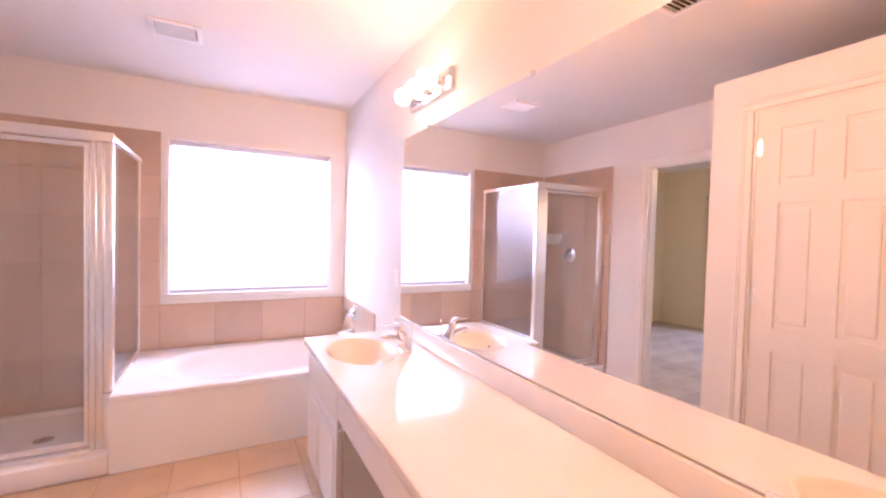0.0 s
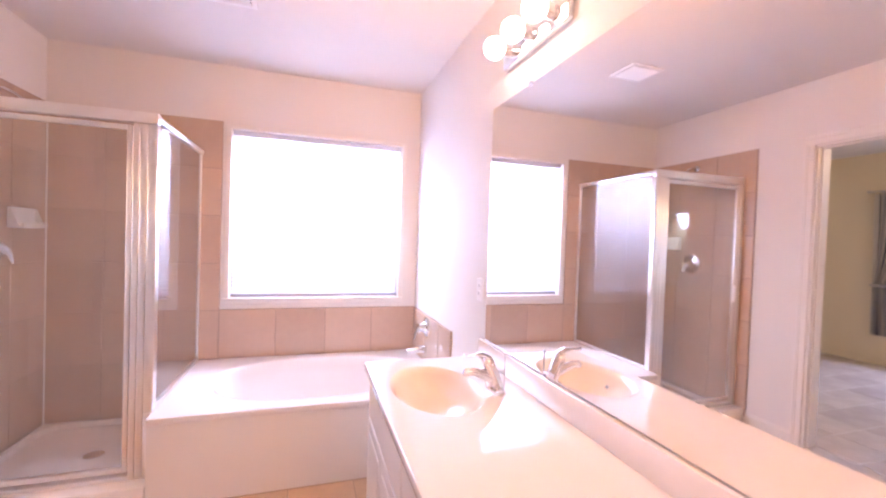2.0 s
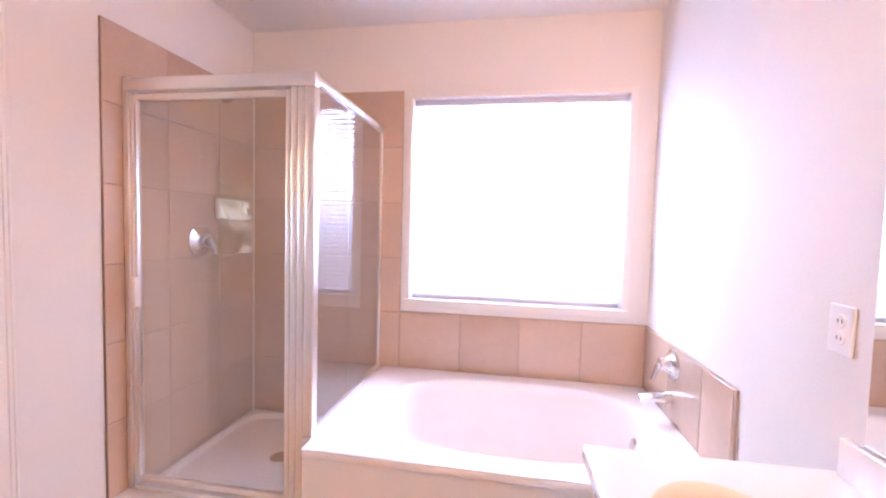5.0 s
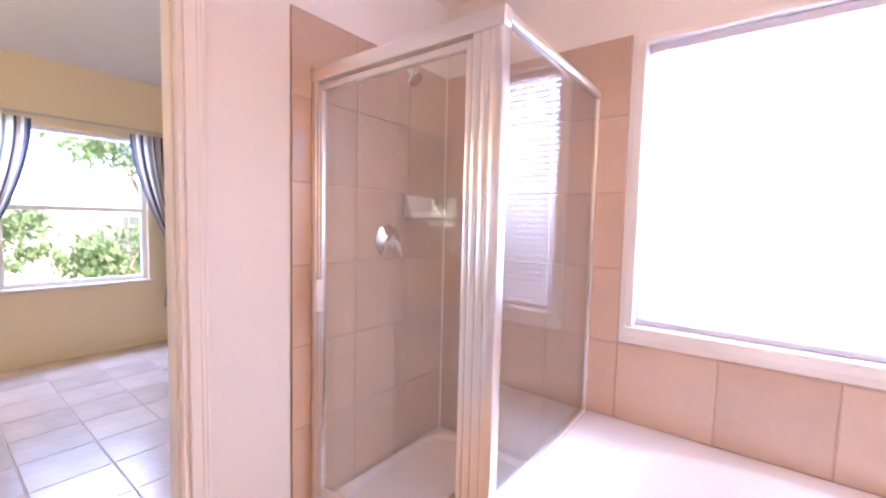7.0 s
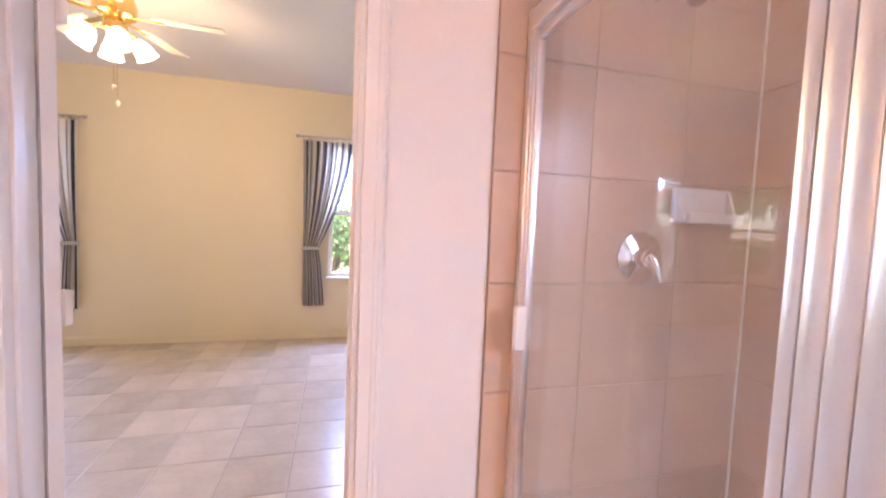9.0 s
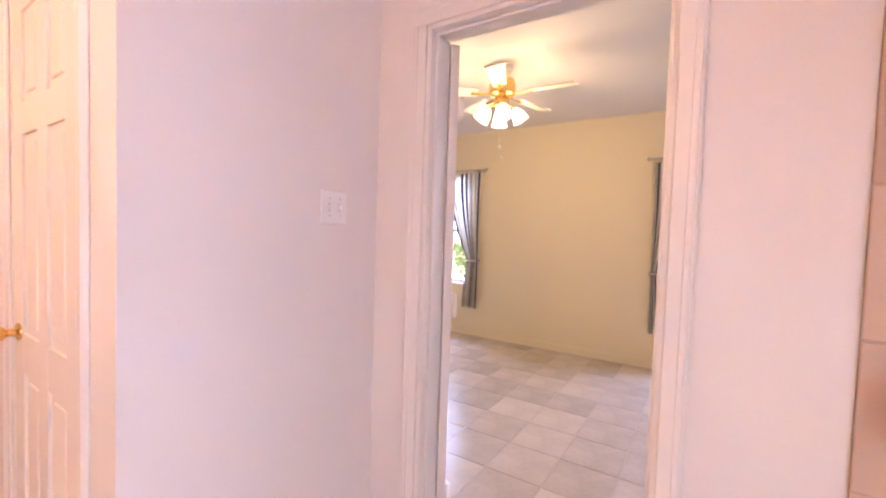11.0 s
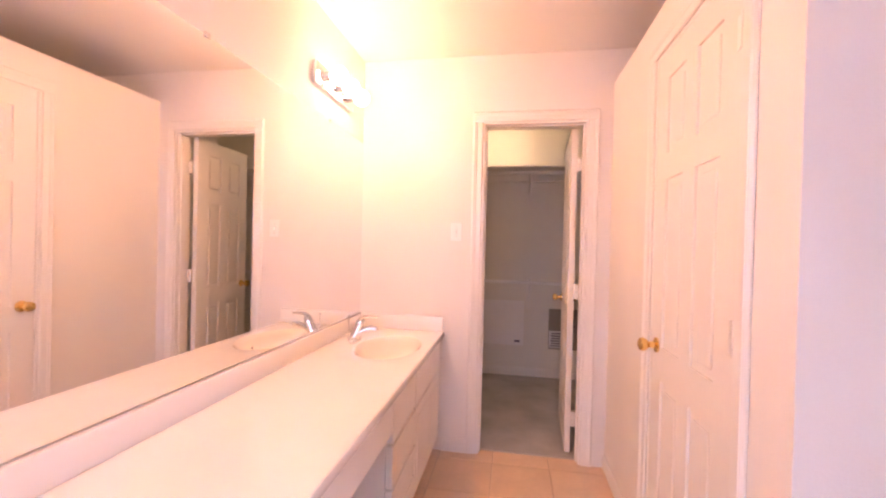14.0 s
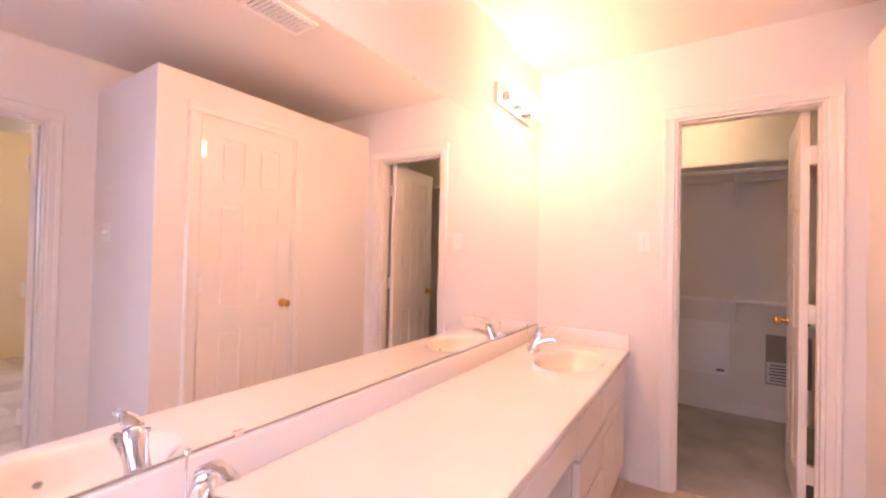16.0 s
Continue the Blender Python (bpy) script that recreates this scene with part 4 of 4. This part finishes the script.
FX, FY = -4.08, 1.37
fan = thing("ceiling_fan", "brass and white ceiling fan with four lit tulip shades", "ceiling fan", (FX, FY, BH))
part("canopy", turned([(0.075, 0), (0.07, -0.04), (0.03, -0.065)], pose(FX, FY, BH)), M_PLASTIC, fan, smooth=True)
part("motor", turned([(0.03, 2.52), (0.09, 2.49), (0.105, 2.44), (0.10, 2.38), (0.06, 2.355)], pose(FX, FY, 0)), M_BRASS, fan, smooth=True)
part("light_kit", turned([(0.05, 2.355), (0.06, 2.33), (0.05, 2.29), (0.025, 2.27)], pose(FX, FY, 0)), M_BRASS, fan, smooth=True)
for k in range(5):
    a = radians(20 + 72 * k)
    m = Matrix.Translation((FX, FY, 2.385)) @ Matrix.Rotation(a, 4, "Z") @ Matrix.Rotation(radians(11), 4, "X")
    bm = box(0.19, 0.56, -0.062, 0.062, -0.004, 0.004, 0.0035)
    for v in bm.verts:
        v.co.y *= 0.78 + 0.30 * (v.co.x - 0.19) / 0.37
    bmesh.ops.transform(bm, matrix=m, verts=bm.verts)
    bl = part("blade", bm, M_BLADE, fan)
    bm = box(0.08, 0.24, -0.018, 0.018, -0.012, -0.005, 0.003)
    bmesh.ops.transform(bm, matrix=m, verts=bm.verts)
    part("blade_iron", bm, M_BRASS, bl)
for k in range(4):
    a = radians(30 + 90 * k)
    c, s = math.cos(a), math.sin(a)
    part("lamp_arm", pipe([(FX + 0.03 * c, FY + 0.03 * s, 2.30), (FX + 0.08 * c, FY + 0.08 * s, 2.30), (FX + 0.10 * c, FY + 0.10 * s, 2.275)], 0.009), M_BRASS, fan, smooth=True)
    m = Matrix.Translation((FX + 0.10 * c, FY + 0.10 * s, 2.275)) @ Matrix.Rotation(a, 4, "Z") @ Matrix.Rotation(radians(-32), 4, "Y")
    g = part("shade", turned([(0.02, 0), (0.035, -0.02), (0.05, -0.05), (0.052, -0.08), (0.062, -0.105)], m), M_SHADE, fan, "lit frosted tulip glass shade", True)
    g.visible_shadow = False
    lamp("fan_bulb", "POINT", Matrix.Translation((FX + 0.13 * c, FY + 0.13 * s, 2.22)), FAN_W, (1, 0.72, 0.40), 0.05)
for dx, z in ((0.02, 1.98), (-0.02, 1.90)):
    ch = part("pull_chain", rod((FX + dx, FY, z), (FX + dx, FY, 2.28), 0.0015, seg=6), M_BRASS, fan)
    part("pull", ball((FX + dx, FY, z), 0.012, None, (1, 1, 1.5)), M_BLADE, ch)

# ---- outdoors ----
tagged(part("ground", box(-400, 400, -400, 400, -0.6, -0.4), M_GRASS), "grass ground reaching the horizon", "ground", kind="structure")
fence = thing("fence", "weathered wooden board fence behind the garden", "fence", (-13, 2, -0.4))
for i in range(130):
    y = -15.6 + i * 0.165
    part("board", box(-13.02, -13.0, y, y + 0.155, -0.4, 1.25 + 0.02 * random.random()), M_FENCE, fence)


def leafy(name, label, cat, x, y, trunk, radius, height, count, seed):
    """A trunk with limbs and a crown of small leaves in clumps."""
    rnd = random.Random(seed)
    t = thing(name, label, cat, (x, y, -0.4))
    bm = pipe([(x, y, -0.4), (x + 0.03, y, trunk * 0.5), (x - 0.02, y + 0.03, trunk)], [0.09 * radius, 0.07 * radius, 0.05 * radius], seg=8)
    tips = []
    for k in range(9):
        a, e = rnd.uniform(0, 6.28), rnd.uniform(0.2, 1.0)
        q = (x + radius * 0.7 * math.cos(a) * (1.1 - e * 0.5), y + radius * 0.7 * math.sin(a) * (1.1 - e * 0.5), trunk + (height - trunk) * e * 0.85)
        pipe([(x, y, trunk * 0.8), ((x + q[0]) / 2, (y + q[1]) / 2, (trunk + q[2]) / 2 + 0.1), q], [0.04 * radius, 0.025 * radius, 0.008], bm, 6)
        tips.append(q)
    part("trunk", bm, M_BARK, t)
    verts, faces = [], []
    clumps = [(q[0] + rnd.gauss(0, 0.25 * radius), q[1] + rnd.gauss(0, 0.25 * radius), q[2] + rnd.gauss(0, 0.16 * radius), rnd.uniform(0.16, 0.34) * radius) for q in tips for _ in range(4)]
    for i in range(count):
        cx, cy, cz, cr = clumps[rnd.randrange(len(clumps))]
        d = Vector((rnd.gauss(0, 1), rnd.gauss(0, 1), rnd.gauss(0, 0.8))).normalized() * cr * rnd.uniform(0.4, 1.05)
        p = Vector((cx, cy, cz)) + d
        rot = Euler((rnd.uniform(0, 6), rnd.uniform(0, 6), rnd.uniform(0, 6))).to_matrix()
        s = rnd.uniform(0.04, 0.085) * (0.7 + 0.4 * radius)
        b = len(verts)
        verts += [p + rot @ Vector(q) * s for q in ((-1, 0, 0), (0, -0.5, 0.1), (1, 0, 0), (0, 0.5, 0.1))]
        faces.append((b, b + 1, b + 2, b + 3))
    me = bpy.data.meshes.new("crown")
    me.from_pydata(verts, [], faces)
    me.materials.append(M_LEAF)
    cr = new("crown", me)
    cr.parent = t
    cr.matrix_parent_inverse = INV[t.name]
    tagged(cr, kind="stuff")


for k, (x, y) in enumerate(((-10.5, 4.6), (-11.2, 6.8), (-10.2, 2.6), (-11.5, 0.6), (-10.8, -2.4), (-12, 9.2))):
    leafy("shrub", "leafy green garden shrub in front of the fence", "shrub", x, y, 0.1, 0.95, 1.0 + 0.25 * (k % 3), 1700, 10 + k)
leafy("tree", "small broad garden tree with a loose green crown", "tree", -12.3, 5.6, 1.6, 1.7, 4.2, 3000, 40)
for k, (x, y) in enumerate(((-10.4, -8.4), (-11.6, -10.2))):
    leafy("shrub", "leafy green garden shrub in front of the fence", "shrub", x, y, 0.1, 0.95, 1.1 + 0.2 * k, 1700, 60 + k)
leafy("tree", "small broad garden tree with a loose green crown", "tree", -11.0, -7.6, 1.5, 1.8, 4.0, 3000, 70)
leafy("tree", "small broad garden tree with a loose green crown", "tree", -14.5, 8.6, 1.6, 2.0, 4.6, 3000, 41)

# ---- tiles ----
TILES = {}


def tile(name, axis, size, centre, mat, parent, t=0.010, bev=0.003):
    """One tile with eased edges; alike tiles share a mesh."""
    key = (axis, round(size[0], 3), round(size[1], 3), mat.name)
    if key not in TILES:
        a, b = size[0] / 2, size[1] / 2
        bm = bmesh.new()
        lo = [bm.verts.new((x, y, 0)) for x, y in ((-a, -b), (a, -b), (a, b), (-a, b))]
        mi = [bm.verts.new((v.co.x, v.co.y, t - bev)) for v in lo]
        hi = [bm.verts.new((v.co.x - math.copysign(bev, v.co.x), v.co.y - math.copysign(bev, v.co.y), t)) for v in lo]
        for p, q in ((lo, mi), (mi, hi)):
            for i in range(4):
                bm.faces.new((p[i], p[(i + 1) % 4], q[(i + 1) % 4], q[i]))
        bm.faces.new(hi)
        me = bpy.data.meshes.new(name)
        bm.to_mesh(me)
        bm.free()
        me.materials.append(mat)
        TILES[key] = me
    ob = new(name, TILES[key])
    ob.parent = parent
    turn = {"z": (0, 0, 0), "+x": (90, 0, 90), "-x": (90, 0, -90), "-y": (90, 0, 0)}[axis]
    ob.matrix_basis = pose(*centre, *turn)
    return ob


def tiling(axis, at, us, vs, mat, parent, joint=0.004, t=0.010):
    for u0, u1 in zip(us, us[1:]):
        for v0, v1 in zip(vs, vs[1:]):
            u, v = (u0 + u1) / 2, (v0 + v1) / 2
            c = {"z": (u, v, at), "+x": (at, u, v), "-x": (at, u, v), "-y": (u, at, v)}[axis]
            tile("tile", axis, (abs(u1 - u0) - joint, abs(v1 - v0) - joint), c, mat, parent, t)


ROWS = [0.10, 0.437, 0.780, 1.113, 1.446, 1.779, 2.112]
COLS = [W + 0.004, -2.105, -1.76, -1.425]
BAND = [-1.425, -1.052, -0.702, -0.352, -0.006]
# grout beds, proud of the plaster
tagged(part("wall_grout", box(W, W + 0.0085, 3.03, L - 0.0085, 0.05, 2.112), M_GROUT), "sandy grout behind the shower tiles", "grout", kind="structure")
tagged(part("wall_grout", box(W, -1.424, L - 0.0085, L, 0.05, 2.112), M_GROUT), "sandy grout behind the shower tiles", "grout", kind="structure")
tagged(part("wall_grout", box(-1.424, 0, L - 0.0085, L, 0.43, 0.787), M_GROUT), "sandy grout behind the tub tiles", "grout", kind="structure")
tagged(part("wall_grout", box(-0.0085, 0, 3.09, L - 0.0085, 0.05, 0.787), M_GROUT), "sandy grout behind the tub tiles", "grout", kind="structure")
tiling("+x", W + 0.003, [3.028, 3.352, 3.700, L - 0.012], ROWS, M_TILE, wall_w, t=0.008)
tiling("-y", L - 0.003, COLS, ROWS, M_TILE, wall_n, t=0.008)
tiling("-y", L - 0.003, BAND, [0.437, 0.785], M_TILE, wall_n, t=0.008)
tiling("-x", -0.003, [3.10, 3.33, 3.675, L - 0.012], [0.437, 0.785], M_TILE, wall_e, t=0.008)
xs = sorted([-0.900 + 0.335 * k for k in range(-4, 3)] + [])
xs = [W] + [x for x in xs if W + 0.03 < x < -0.03] + [0]
ys = [0.085 + 0.329 * k for k in range(0, 10)]
ys = [-0.06] + [y for y in ys if y < 3.04] + [3.04]
tiling("z", -0.0085, xs, ys, M_FTILE, floor, 0.005, 0.0085)
bxs = [BX + 0.014] + [-3.905 + 0.334 * k for k in range(-5, 5) if BX + 0.05 < -3.905 + 0.334 * k < W - 0.15] + [W - 0.121]
bys = [2.40 + 0.322 * k for k in range(-10, 7)]
tiling("z", -0.0085, bxs, bys, M_BTILE, bed_floor, 0.005, 0.0085)
